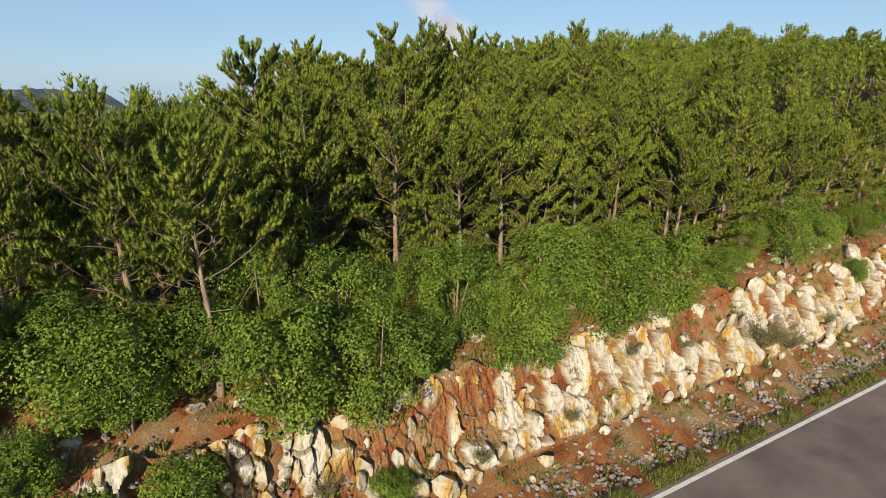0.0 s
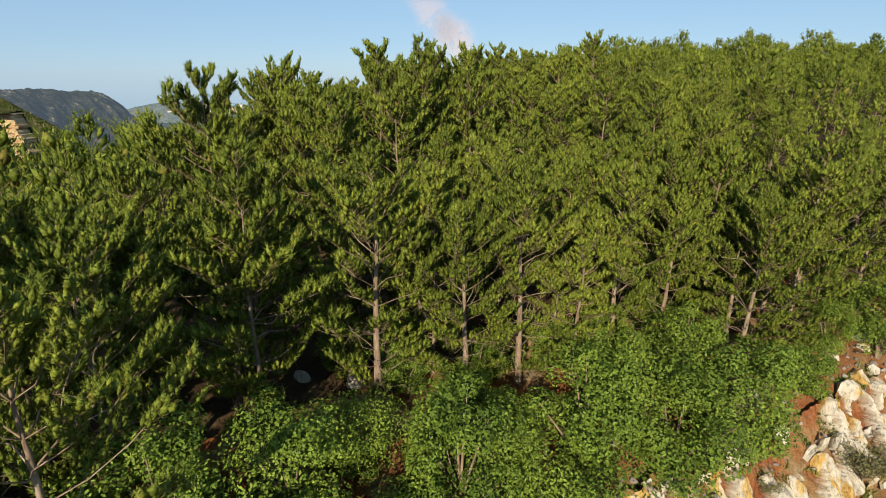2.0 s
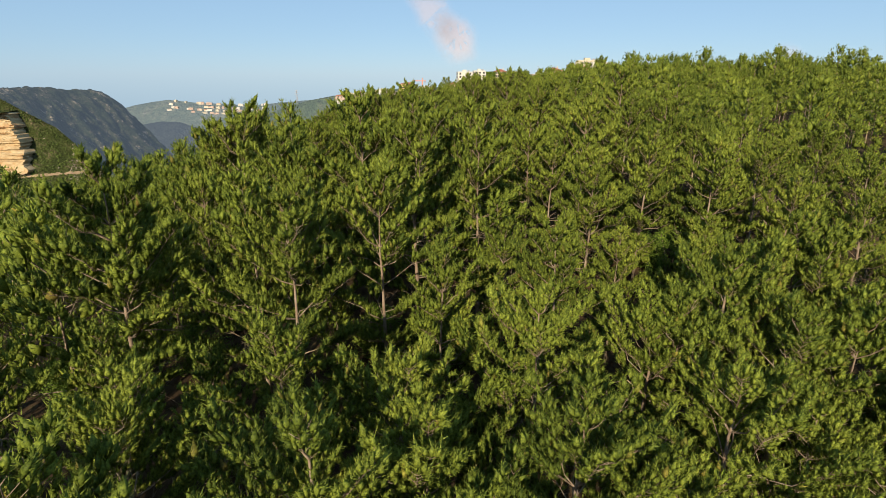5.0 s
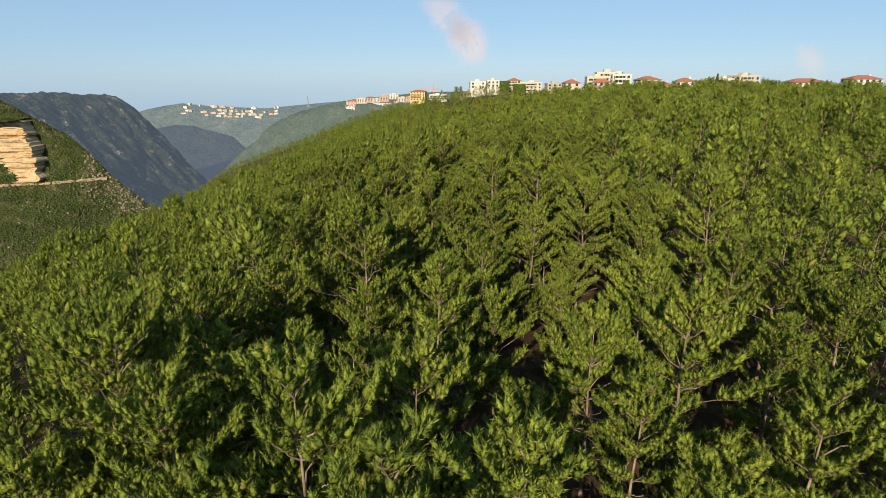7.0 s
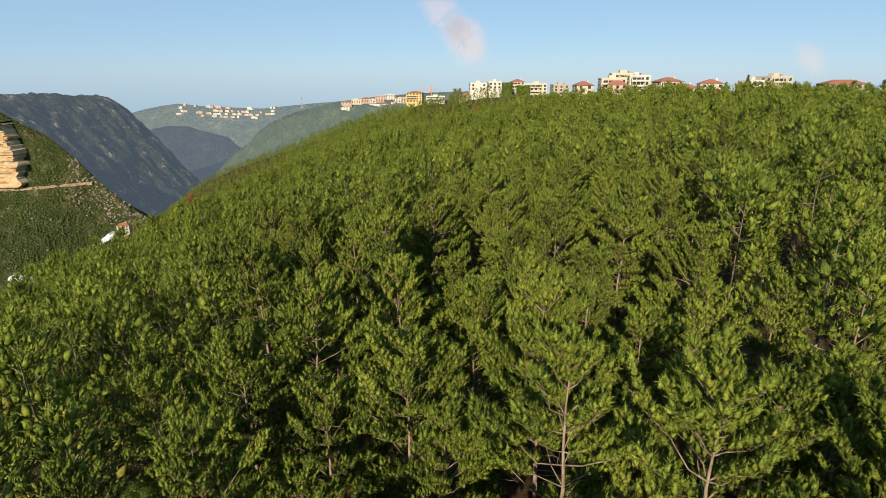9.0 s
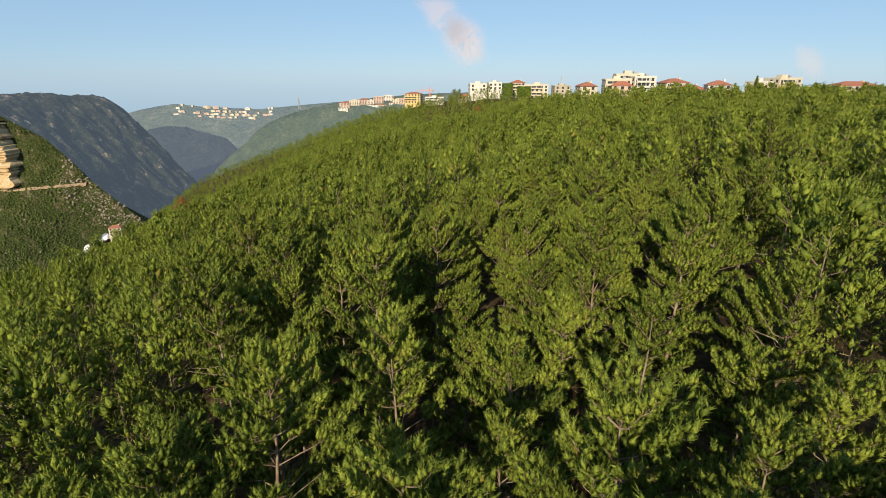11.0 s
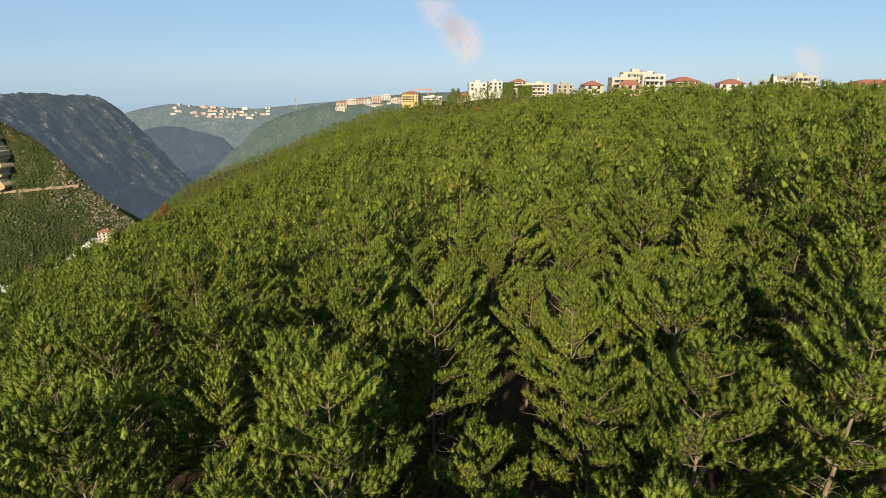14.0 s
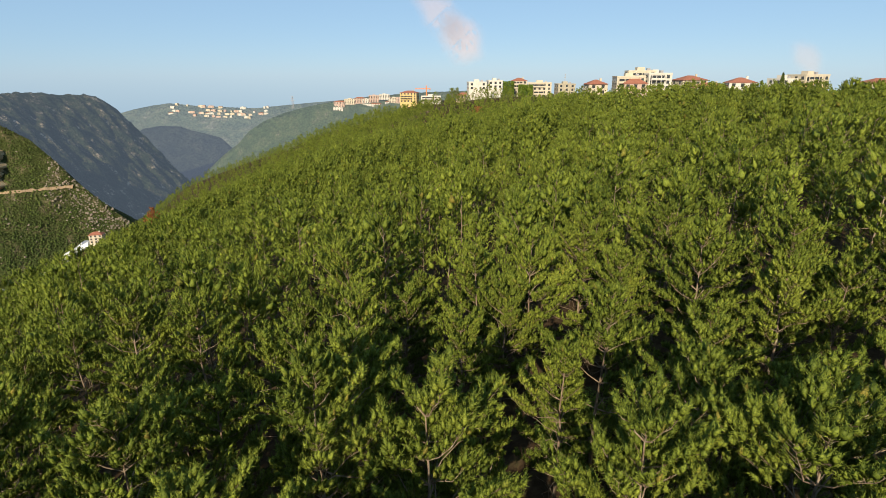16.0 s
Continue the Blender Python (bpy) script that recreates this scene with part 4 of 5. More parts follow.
# bushes dotted over the valley side
oct_v = np.array([(1, 0, 0), (0, 1, 0), (-1, 0, 0), (0, -1, 0), (0, 0, 1), (0, 0, -1)], float)
oct_t = np.array([(0, 1, 4), (1, 2, 4), (2, 3, 4), (3, 0, 4), (1, 0, 5), (2, 1, 5), (3, 2, 5), (0, 3, 5)])
sc = np.random.default_rng(5)
sv, stri, n = [], [], 0
for i in range(21000):
    x, v = sc.uniform(-1000, -455), sc.uniform(0.0, 0.9)
    k = sc.uniform(0.9, 2.4) * np.array((1.0, 1.0, sc.uniform(0.8, 1.3)))
    if noise.noise(Vector((x * 0.02, v * 9, 3.0))) < -0.28:
        continue
    sv.append(oct_v * sc.uniform(0.6, 1.35, (6, 1)) * k + on_face("valley_side", x, v) + (0, 0, 0.6))
    stri.append(oct_t + n)
    n += 6
dark_scrub = leaf_material("dark_scrub", (0.040, 0.062, 0.016), (0.060, 0.088, 0.022), (0.090, 0.120, 0.030), 0.25, 0.01)
tagged(new("hillside_scrub", mesh_np("hillside_scrub", np.concatenate(sv), np.concatenate(stri), [dark_scrub], smooth=True)), "dark green scrub dotted over the valley side", "scrub", kind="stuff")

# the sandstone cliff, layer on layer
def sandstone_material():
    m, nt, b = material("sandstone", 0.95, 0.1)
    c, f = noise_ramp(nt, 0.05, [(0.3, (0.26, 0.13, 0.07)), (0.42, (0.36, 0.25, 0.13)), (0.6, (0.42, 0.33, 0.20)), (0.75, (0.32, 0.19, 0.12))], 8, "World", 0.65, (1, 1, 2.5))
    nt.links.new(c, b.inputs["Base Color"])
    bump(nt, b, f, 1.0, 4.0)
    return m


sandstone = sandstone_material()
cliff = thing("cliff", Matrix.Identity(4), "layered yellow and orange sandstone cliff on the valley side", "cliff", kind="structure")
zs = np.linspace(-158, -44, 90)
end = np.interp(zs, (-158, -146.5, -146, -138, -118, -100, -84, -66, -44), (-757, -757, -725, -722, -730, -736, -743, -751, -765))
end = end + np.array([5 * noise.noise(Vector((9.0, 3.0, z * 0.11))) + 4 * round(2 * noise.noise(Vector((4.0, 1.0, z * 0.06)))) for z in zs])
us = np.r_[np.linspace(0, 1, 130), 1.02, 1.06, 1.12]
gu, gz = np.meshgrid(us, zs)
gx = -910 + (end[:, None] + 910) * np.minimum(gu, 1.0)
thin = np.array([[noise.noise(Vector((x * 0.012 + 5, 2.0, z * 0.42))) + 0.7 * noise.noise(Vector((x * 0.02, 7.0, z * 0.95))) for x in np.linspace(-910, -730, 24)] for z in zs])
layer = np.array([np.interp(row, np.linspace(-910, -730, 24), t_) for row, t_ in zip(gx, thin)])
blocks = np.array([3.4 * noise.noise(Vector((x * 0.03, 1.0, z * 0.05))) + 2.0 * noise.noise(Vector((x * 0.10, 4.0, z * 0.13))) + 1.2 * noise.noise(Vector((x * 0.35, 4.0, z * 0.4))) for x, z in zip(gx.ravel(), gz.ravel())]).reshape(gx.shape)
crack = smooth01(-layer, 0.14, 0.26)                # thin eroded seams between the beds
tier = 3.0 * np.round(1.4 * np.array([noise.noise(Vector((3.0, 8.0, z * 0.05))) for z in zs]))[:, None]
gy = 930 - blocks + 3.0 * crack - tier + 0.38 * (gz + 156) + np.maximum(0, gu - 1.0) * 260
n, m = len(us), len(zs)
i = (np.arange(m - 1)[:, None] * n + np.arange(n - 1)[None]).ravel()
part("rock_wall", mesh_np("rock_wall", np.stack([gx, gy, gz], -1).reshape(-1, 3), np.stack([i, i + 1, i + n + 1, i + n], -1), [sandstone]), cliff)
top = np.stack([np.stack([gx[-1], np.minimum(gy[-1], 945) + 8 * k, gz[-1] + 0.5 * k - 0.5 + np.array([1.5 * noise.noise(Vector((x * 0.1, k, 2.0))) for x in gx[-1]]) * (k > 0)], -1) for k in range(8)])
i = (np.arange(7)[:, None] * n + np.arange(n - 1)[None]).ravel()
part("cliff_top", mesh_np("cliff_top", top.reshape(-1, 3), np.stack([i, i + 1, i + n + 1, i + n], -1), [scrub]), cliff)

# the track below the cliff, and the bare scree at its end
pale_track = plain("pale_track", (0.30, 0.22, 0.14), 0.95, 0.1, 0.05, 0.4)
bm = bmesh.new()
prev = None
track_x, track_y = np.linspace(-850, -640, 160), []
for x in track_x:
    line = np.array([on_face("valley_side", x, v) for v in np.linspace(0, 0.6, 36)])
    k = int(np.argmax(line[:, 2] < -147))
    f = (line[k - 1, 2] + 147) / max(0.1, line[k - 1, 2] - line[k, 2])
    track_y.append(line[k - 1, 1] + (line[k, 1] - line[k - 1, 1]) * np.clip(f, 0, 1))
track_y = np.convolve(np.pad(track_y, 5, mode="edge"), np.ones(11) / 11, "valid")
for x, y_t in zip(track_x, track_y):
    z_t = -147.5
    w1, w2 = (2.0 * noise.noise(Vector((x * 0.13, s_, 0))) + 1.2 * noise.noise(Vector((x * 0.5, s_, 2))) for s_ in (0, 5))
    row = [bm.verts.new(p) for p in ((x, y_t + 9, z_t + 1.0 + w1), (x, y_t - 3 + w1, z_t + w1), (x, y_t - 5 - w2, z_t - 4.0 + w2), (x, y_t + 9, z_t - 9))]
    if prev:
        for k in range(4):
            bm.faces.new((prev[k], prev[(k + 1) % 4], row[(k + 1) % 4], row[k]))
    prev = row
bmesh.ops.recalc_face_normals(bm, faces=bm.faces)
tagged(new("hillside_track", mesh_of(bm, "hillside_track", pale_track)), "pale earth track cut into the valley side", "track", kind="structure")

sc2 = np.random.default_rng(8)
sv, stri, n = [], [], 0
for i in range(900):
    if i < 780:
        p = on_face("valley_side", sc2.uniform(-675, -555), abs(sc2.normal(0, 0.045)))
    else:
        p = on_face("valley_side", sc2.uniform(-850, -640), np.clip(sc2.normal(0.24, 0.16), 0, 0.8))
    m = np.array(Euler(sc2.uniform(0, 6, 3)).to_matrix()) * (sc2.uniform(0.5, 2.3) * sc2.uniform(0.5, 1.2, 3))
    sv.append((ico_v * sc2.uniform(0.7, 1.25, (len(ico_v), 1))) @ m.T + p + (sc2.uniform(-4, 4), 0, 0.3))
    stri.append(ico_t + n)
    n += len(ico_v)
tagged(new("scree", mesh_np("scree", np.concatenate(sv), np.concatenate(stri), [plain("scree_stone", (0.22, 0.19, 0.15), 0.95, 0.1, 0.05, 0.3)])), "pale bare rocks and scree on the valley side", "scree", kind="stuff")

# ---------------------------------------------------------------- the houses on the ridge
cream = plain("cream_render", (0.42, 0.375, 0.29), 0.85, 0.2, 0.6, 0.12)
white_render = plain("white_render", (0.47, 0.45, 0.40), 0.85, 0.2, 0.6, 0.1)
yellow_render = plain("yellow_render", (0.44, 0.34, 0.15), 0.85, 0.2, 0.6, 0.14)
pink_render = plain("pink_render", (0.38, 0.29, 0.24), 0.85, 0.2, 0.5, 0.14)
grey_render = plain("grey_render", (0.32, 0.29, 0.22), 0.9, 0.2, 0.5, 0.2)
roof_tile = plain("red_roof_tile", (0.27, 0.11, 0.07), 0.85, 0.2, 1.5, 0.25)
dark_glass = plain("dark_glass", (0.035, 0.040, 0.045), 0.15, 0.5, 0.6, 0.2)
metal_paint = plain("crane_paint", (0.62, 0.20, 0.07), 0.5, 0.4, 1.0, 0.2)
grey_metal = plain("grey_metal", (0.25, 0.25, 0.26), 0.5, 0.5, 1.0, 0.2)
WINDOW = mesh_of(box_bm((-0.8, -0.06, 0.0, 0.8, 0.05, 1.6)), "pane", dark_glass)
SILL = mesh_of(box_bm((-0.95, -0.16, -0.12, 0.95, 0.05, 0.0)), "sill", white_render)
DOOR = mesh_of(box_bm((-1.55, -0.06, 0.0, 1.55, 0.05, 2.25)), "pane", dark_glass)


def house(name, x0, x1, y, z1, floors, wall, label, roof="flat", deep=11.0, turn=0.0, balconies=(), storey=2.7, set_back=0.0, base=None):
    """A house with storeys, windows and a roof. The top of its walls is at z1; the ground hides the rest."""
    if 800 < y < 1300:                       # the village stands along the crest of the far ridge
        f = 1158 / (y - 112)
        x0, x1, z1, y = x0 * f, x1 * f, 28 - (28 - z1) * f, 1270 + (y % 7)
    w = x1 - x0
    z0 = z1 - floors * storey if base is None else base
    if y < 800:
        z0 = min(z0, land1((x0 + x1) / 2, y) - 1.0)
    t = thing(name, pose((x0 + x1) / 2, y + deep / 2, z0, 0, 0, turn), label, "house", "houses on the ridge")
    h = z1 - z0
    part("wall", (box_bm((-w / 2, -deep / 2, 0, w / 2, deep / 2, h)), wall), t)
    cols = max(2, int(w / 3.4))
    z_low = h - floors * storey
    for f in range(floors):
        zf = z_low + f * storey
        bal = f in balconies
        if bal:
            b0, b1 = -w / 2 + 0.5, w / 2 - w / 3.2
            part("opening", (box_bm((b0 + 0.3, -deep / 2 - 0.05, zf + 0.1, b1 - 0.3, -deep / 2 + 0.05, zf + storey * 0.78)), dark_glass), t)
            part("balcony", (box_bm((b0, -deep / 2 - 1.7, zf - 0.15, b1, -deep / 2, zf + 0.05), (b0, -deep / 2 - 1.7, zf + 0.05, b1, -deep / 2 - 1.55, zf + 0.85)), wall), t)
            for c in range(4):
                px = b0 + 0.2 + (b1 - b0 - 0.4) * c / 3
                part("post", (box_bm((px - 0.14, -deep / 2 - 1.68, zf + 0.05, px + 0.14, -deep / 2 - 1.42, zf + storey - 0.15)), wall), t)
        for c in range(cols):
            wx = -w / 2 + (c + 0.5) * w / cols
            if bal and wx < w / 2 - w / 3.2:
                continue
            win = part("window", WINDOW, t)
            win.matrix_basis = pose(wx, -deep / 2 - 0.01, zf + 0.75)
            part("sill", SILL, win)
        for side in (-1, 1):
            for c in range(max(1, int(deep / 4))):
                win = part("window", WINDOW, t)
                win.matrix_basis = pose(side * (w / 2 + 0.01), -deep / 2 + (c + 0.5) * deep / max(1, int(deep / 4)), zf + 0.75, 0, 0, 90 * side)
        if f:
            part("ledge", (box_bm((-w / 2 - 0.12, -deep / 2 - 0.12, zf - 0.12, w / 2 + 0.12, deep / 2 + 0.12, zf + 0.06)), wall), t)
    if roof == "flat":
        part("parapet", (box_bm((-w / 2 - 0.15, -deep / 2 - 0.15, h, w / 2 + 0.15, -deep / 2 + 0.1, h + 0.7), (-w / 2 - 0.15, deep / 2 - 0.1, h, w / 2 + 0.15, deep / 2 + 0.15, h + 0.7), (-w / 2 - 0.15, -deep / 2 + 0.1, h, -w / 2 + 0.1, deep / 2 - 0.1, h + 0.7), (w / 2 - 0.1, -deep / 2 + 0.1, h, w / 2 + 0.15, deep / 2 - 0.1, h + 0.7)), wall), t)
        part("stair_head", (box_bm((-w * 0.15, -1.5, h, w * 0.12, 2.5, h + 2.3)), wall), t)
        part("water_tank", (box_bm((w * 0.22, -1.2, h + 0.5, w * 0.22 + 1.6, 0.4, h + 1.9), (w * 0.22 + 0.1, -1.1, h, w * 0.22 + 0.3, -0.9, h + 0.5), (w * 0.22 + 1.3, 0.1, h, w * 0.22 + 1.5, 0.3, h + 0.5)), grey_metal), t)
    else:
        bm = bmesh.new()
        o, rise = 0.6, 2.4
        lo = [bm.verts.new(p) for p in ((-w / 2 - o, -deep / 2 - o, h), (w / 2 + o, -deep / 2 - o, h), (w / 2 + o, deep / 2 + o, h), (-w / 2 - o, deep / 2 + o, h))]
        r = min(deep, w) / 2
        up = [bm.verts.new(p) for p in ((-w / 2 + r, 0, h + rise), (w / 2 - r + 0.01, 0, h + rise))]
        for f in ((lo[0], lo[1], up[1], up[0]), (lo[1], lo[2], up[1]), (lo[2], lo[3], up[0], up[1]), (lo[3], lo[0], up[0]), (lo[3], lo[2], lo[1], lo[0])):
            bm.faces.new(f)
        part("roof", (bm, roof_tile), t)
        part("chimney", (box_bm((w * 0.2, -0.5, h + 0.6, w * 0.2 + 0.9, 0.4, h + rise + 0.6)), wall), t)
    return t


def on_land(x, y):
    return land1(x, y) - 1.0


house("apartment_block", 85, 99, 393, 27.4, 4, cream, "cream apartment block with deep balconies and a flat roof", "flat", 13, -6, (1, 2, 3))
house("apartment_block", 99.5, 112, 395, 29.0, 5, white_render, "pale apartment block with balconies and a flat roof", "flat", 14, 8, (1, 3, 4))
house("penthouse", 92, 106, 400, 30.2, 1, cream, "set-back top floor over the apartment block", "flat", 7, -2, (0,), 2.6, 0.0, 26.5)
house("apartment_wing", 87, 98, 388, 24.5, 4, pink_render, "low pinkish wing of the apartment block with tiled roof", "hip", 7, -6, (1,))
house("apartment_house", 120, 134, 402, 26.0, 3, cream, "cream apartment house with a red-brown roof", "hip", 11, 8, (1, 2))
house("villa", 122, 137, 386, 22.6, 3, white_render, "low white villa with a red tiled roof", "hip", 9, 0)
house("villa", 136, 148, 380, 25.0, 4, white_render, "white villa with a red tiled roof among pines", "hip", 10, -12, (2,))
house("villa", 72, 82, 402, 24.0, 3, cream, "small cream villa with a red tiled roof", "hip", 9, 5)
house("apartment_house", 182, 197, 402, 28.2, 4, cream, "pale cream apartment house with balconies and a roof box", "flat", 12, 14, (1, 2, 3))
house("apartment_wing", 172, 182, 404, 26.2, 3, white_render, "lower white wing of the apartment house", "flat", 10, 14, ())
house("garage", 178, 188, 392, 22.5, 2, yellow_render, "low yellow outbuilding below the apartment house", "flat", 7, 14)
house("villa", 212, 234, 392, 24.6, 4, cream, "long cream house with red tiled roof", "hip", 12, 0, (2,))
house("villa", 250, 268, 392, 26.5, 4, white_render, "white house with red tiled roof and balcony", "hip", 12, -5, (2,))
house("white_building", 13.5, 27, 525, 23.6, 2, white_render, "modern white building with flat roof and few windows", "flat", 14, 4)
house("white_building", 28.5, 39, 527, 24.6, 2, white_render, "modern white building with flat roof beside a tall pier", "flat", 12, 4)
part("pier", (box_bm((-1.0, -7.6, 0, 1.0, -6.6, 15.0)), white_render), bpy.data.objects["white_building"])
house("apartment_house", 49, 61, 548, 24.6, 4, cream, "cream apartment house with red tiled roof", "hip", 10, 0, (2, 3))
house("apartment_house", 61.5, 79.5, 541, 22.8, 4, cream, "cream apartment block with many small windows", "flat", 12, -8, (1, 3))
house("apartment_house", 83.5, 97, 541, 22.0, 4, grey_render, "unfinished yellowish concrete block with a mast", "flat", 11, 5)
house("yellow_house", -56, -36.5, 744, 10.2, 4, yellow_render, "yellow house with a brown hipped roof", "hip", 14, -10, (1, 2))
house("long_house", -32, -10, 735, 6.4, 2, white_render, "long white low building with dark openings", "flat", 10, 0, (0, 1))
house("villa", 6, 20, 600, 12.0, 2, pink_render, "low house with a red tiled roof", "hip", 9, 0)
for i, (x0, x1, y, z1, fl, wl) in enumerate(((-234, -217, 1235, -15, 4, pink_render), (-233, -220, 1225, -25, 3, white_render), (-213, -197, 1240, -10, 4, cream), (-192, -178, 1240, -8, 4, pink_render), (-176, -166, 1235, -10, 3, white_render), (-122, -112, 905, -4, 3, white_render), (-110, -102, 905, -3, 3, cream), (-149, -137, 1150, 0, 5, pink_render), (-130, -118, 1155, 2, 4, white_render), (-126, -112, 1140, -3, 4, pink_render), (-97, -84, 1010, 1, 4, cream), (-84, -74, 1015, 2, 4, pink_render), (-100, -90, 990, -4, 3, white_render))):
    house("hill_house", x0 - 3.0, x1 + 4.0, y, z1 - 6.5, fl, wl, "pale house of the village along the far ridge", "flat" if i % 3 else "hip", 11, (i * 37) % 30 - 15)

part("roof_canopy", (box_bm((-8.5, -2.0, 0, 2.5, 2.0, 0.35)), dark_glass), bpy.data.objects["villa.002"]).matrix_basis = pose(1.0, -3.0, 11.2, 0, 9, 0)


def hedge(x, y, z0, w, tall):
    """A clipped row of broad trees, grown together."""
    r = np.random.default_rng(int(w * 10))
    t = thing("hedge", pose(x, y, z0), "tall clipped green hedge between the pale houses", "hedge", "hedges by the houses")
    m = 2600
    p = np.c_[r.uniform(-w / 2, w / 2, m), r.uniform(-1.6, 1.6, m), tall * r.uniform(0.05, 1, m) ** 0.8]
    a, b = unit(r.normal(0, 1, (m, 3))) * 0.55, unit(r.normal(0, 1, (m, 3))) * 0.3
    part("crown", mesh_np("crown", np.stack([p - a, p + b, p + a, p - b], 1).reshape(-1, 3), np.arange(m * 4).reshape(-1, 4), [oak_leaves]), t)
    for u in np.linspace(-w / 2 + 1, w / 2 - 1, 4):
        part("trunk", mesh_np("trunk", *tube([(u, 0, -3), (u, 0, tall * 0.8)], [0.2, 0.08], 5), [bark]), t)


hedge(44.5, 532, 14.0, 8.5, 10.5)
hedge(58.0, 536, 13.0, 11.0, 9.0)

# village on the far mountain
vr = np.random.default_rng(31)
for i in range(58):
    x = vr.normal(-1560, 130) if i % 3 else vr.uniform(-1900, -1150)
    p = on_face("mountain_far", x, (0.0, 0.017, 0.034, 0.034, 0.051)[i % 5])
    w = vr.uniform(12, 34)
    house("village_house", p[0] - w / 2, p[0] + w / 2, p[1] - 10, p[2] + vr.uniform(2, 7), 3, (white_render, cream, pink_render)[i % 3], "small pale house of a distant hillside village", "flat" if i % 4 else "hip", 16, vr.uniform(-20, 20), (), 6.0)


def crane(x, y, z, tall, reach, turn):
    t = thing("tower_crane", pose(x, y, z, 0, 0, turn), "orange tower crane standing over the houses", "crane")
    part("mast", (box_bm((-0.5, -0.5, 0, 0.5, 0.5, tall)), metal_paint), t)
    part("jib", (box_bm((-reach, -0.4, tall, reach * 0.35, 0.4, tall + 0.8)), metal_paint), t)
    part("counterweight", (box_bm((reach * 0.25, -0.7, tall - 1.6, reach * 0.35, 0.7, tall)), grey_metal), t)
    part("tower_head", (box_bm((-0.4, -0.4, tall + 0.8, 0.4, 0.4, tall + 4)), metal_paint), t)


crane(-27, 760, -4, 18, 14, 20)
mast = thing("radio_mast", pose(90, 546, 21), "thin lattice radio mast on a roof", "mast")
part("pole", (box_bm((-0.15, -0.15, 0, 0.15, 0.15, 9)), grey_metal), mast)
for h in (4, 6, 8):
    part("antenna", (box_bm((-0.8, -0.08, h, 0.8, 0.08, h + 0.25)), grey_metal), mast)

# power line tower on the far ridge
pyl = thing("pylon", pose(-330, 1265, -36), "grey lattice power pylon on the far ridge", "pylon")
for sx, sy in ((-2, -2), (2, -2), (2, 2), (-2, 2)):
    v, t_ = tube([(sx, sy, 0), (sx * 0.2, sy * 0.2, 24)], [0.35, 0.25], 4)
    part("leg", mesh_np("leg", v, t_, [grey_metal]), pyl)
for h, w in ((16, 5), (20, 4), (24, 3)):
    part("arm", (box_bm((-w, -0.3, h, w, 0.3, h + 0.5)), grey_metal), pyl)

# ---------------------------------------------------------------- greenhouses and hut on the lower slope
film = plain("greenhouse_film", (0.52, 0.54, 0.56), 0.35, 0.5, 0.4, 0.1)


def greenhouse(x, y, long, wide, turn, tilt):
    c, n_ = math.cos(math.radians(turn)), math.sin(math.radians(turn))
    fall = (land1(x + c * long / 2, y + n_ * long / 2) - land1(x - c * long / 2, y - n_ * long / 2)) / long
    m = pose(x, y, land1(x, y) + tilt, 0, 0, turn) @ pose(0, 0, 0, 0, -math.degrees(math.atan(fall)), 0)
    t = thing("greenhouse", m, "white plastic-covered greenhouse tunnel on the lower slope", "greenhouse", "greenhouses in a row")
    bm = bmesh.new()
    rows = []
    for i in range(13):
        u = -long / 2 + long * i / 12
        rows.append([bm.verts.new((u, wide / 2 * math.cos(a), 0.3 + (wide * 0.42 + 0.12 * (i % 2)) * math.sin(a))) for a in np.linspace(0, math.pi, 9)])
    for a, b in zip(rows, rows[1:]):
        for k in range(8):
            bm.faces.new((a[k], b[k], b[k + 1], a[k + 1]))
    bm.faces.new(rows[0])
    bm.faces.new(rows[-1][::-1])
    part("cover", (bm, film), t)
    for i in range(0, 13, 3):
        u = -long / 2 + long * i / 12
        v, q = tube([(u, wide / 2 * math.cos(a) * 1.01, 0.3 + wide * 0.43 * math.sin(a)) for a in np.linspace(0, math.pi, 9)], [0.12] * 9, 4)
        part("hoop", mesh_np("hoop", v, q, [grey_metal]), t)


for x, y, long in ((-352, 588, 36), (-364, 600, 32), (-396, 603, 40), (-404, 616, 40), (-388, 590, 26), (-440, 618, 38), (-446, 632, 36), (-432, 604, 26), (-474, 622, 36), (-470, 608, 30)):
    greenhouse(x, y, long, 11, -14, 2.5)
house("hut", -334, -323, 576, -111.0, 3, cream, "small cream hut with a red tiled roof above the greenhouses", "hip", 8, 15)

# low scrub round the greenhouses
gsc = np.random.default_rng(15)
sv, stri, n = [], [], 0
for i in range(5200):
    x, y = gsc.uniform(-600, -110), gsc.uniform(360, 800)
    if min(math.hypot(x - gx, y - gy) for gx, gy in ((-350, 590), (-396, 612), (-438, 634), (-466, 616), (-334, 560), (-370, 570), (-400, 580), (-328, 580))) < 34 or x > -276 and y < 600 or y > 612:
        continue
    k = gsc.uniform(0.6, 1.6)
    tip = np.c_[gsc.normal(0, 0.5, (6, 2)), gsc.uniform(0, 0.6, (6, 1)), gsc.normal(0, 0.4, (6, 2)), np.ones((6, 1))]
    a, b = tufts(tip, gsc, 3, 1.1, 0.4)
    sv.append(a * k + (x, y, land1(x, y)))
    stri.append(b + n)
    n += len(a)
tagged(new("slope_scrub", mesh_np("slope_scrub", np.concatenate(sv), np.concatenate(stri), [needles])), "low green scrub on the slope round the greenhouses", "scrub", kind="stuff")

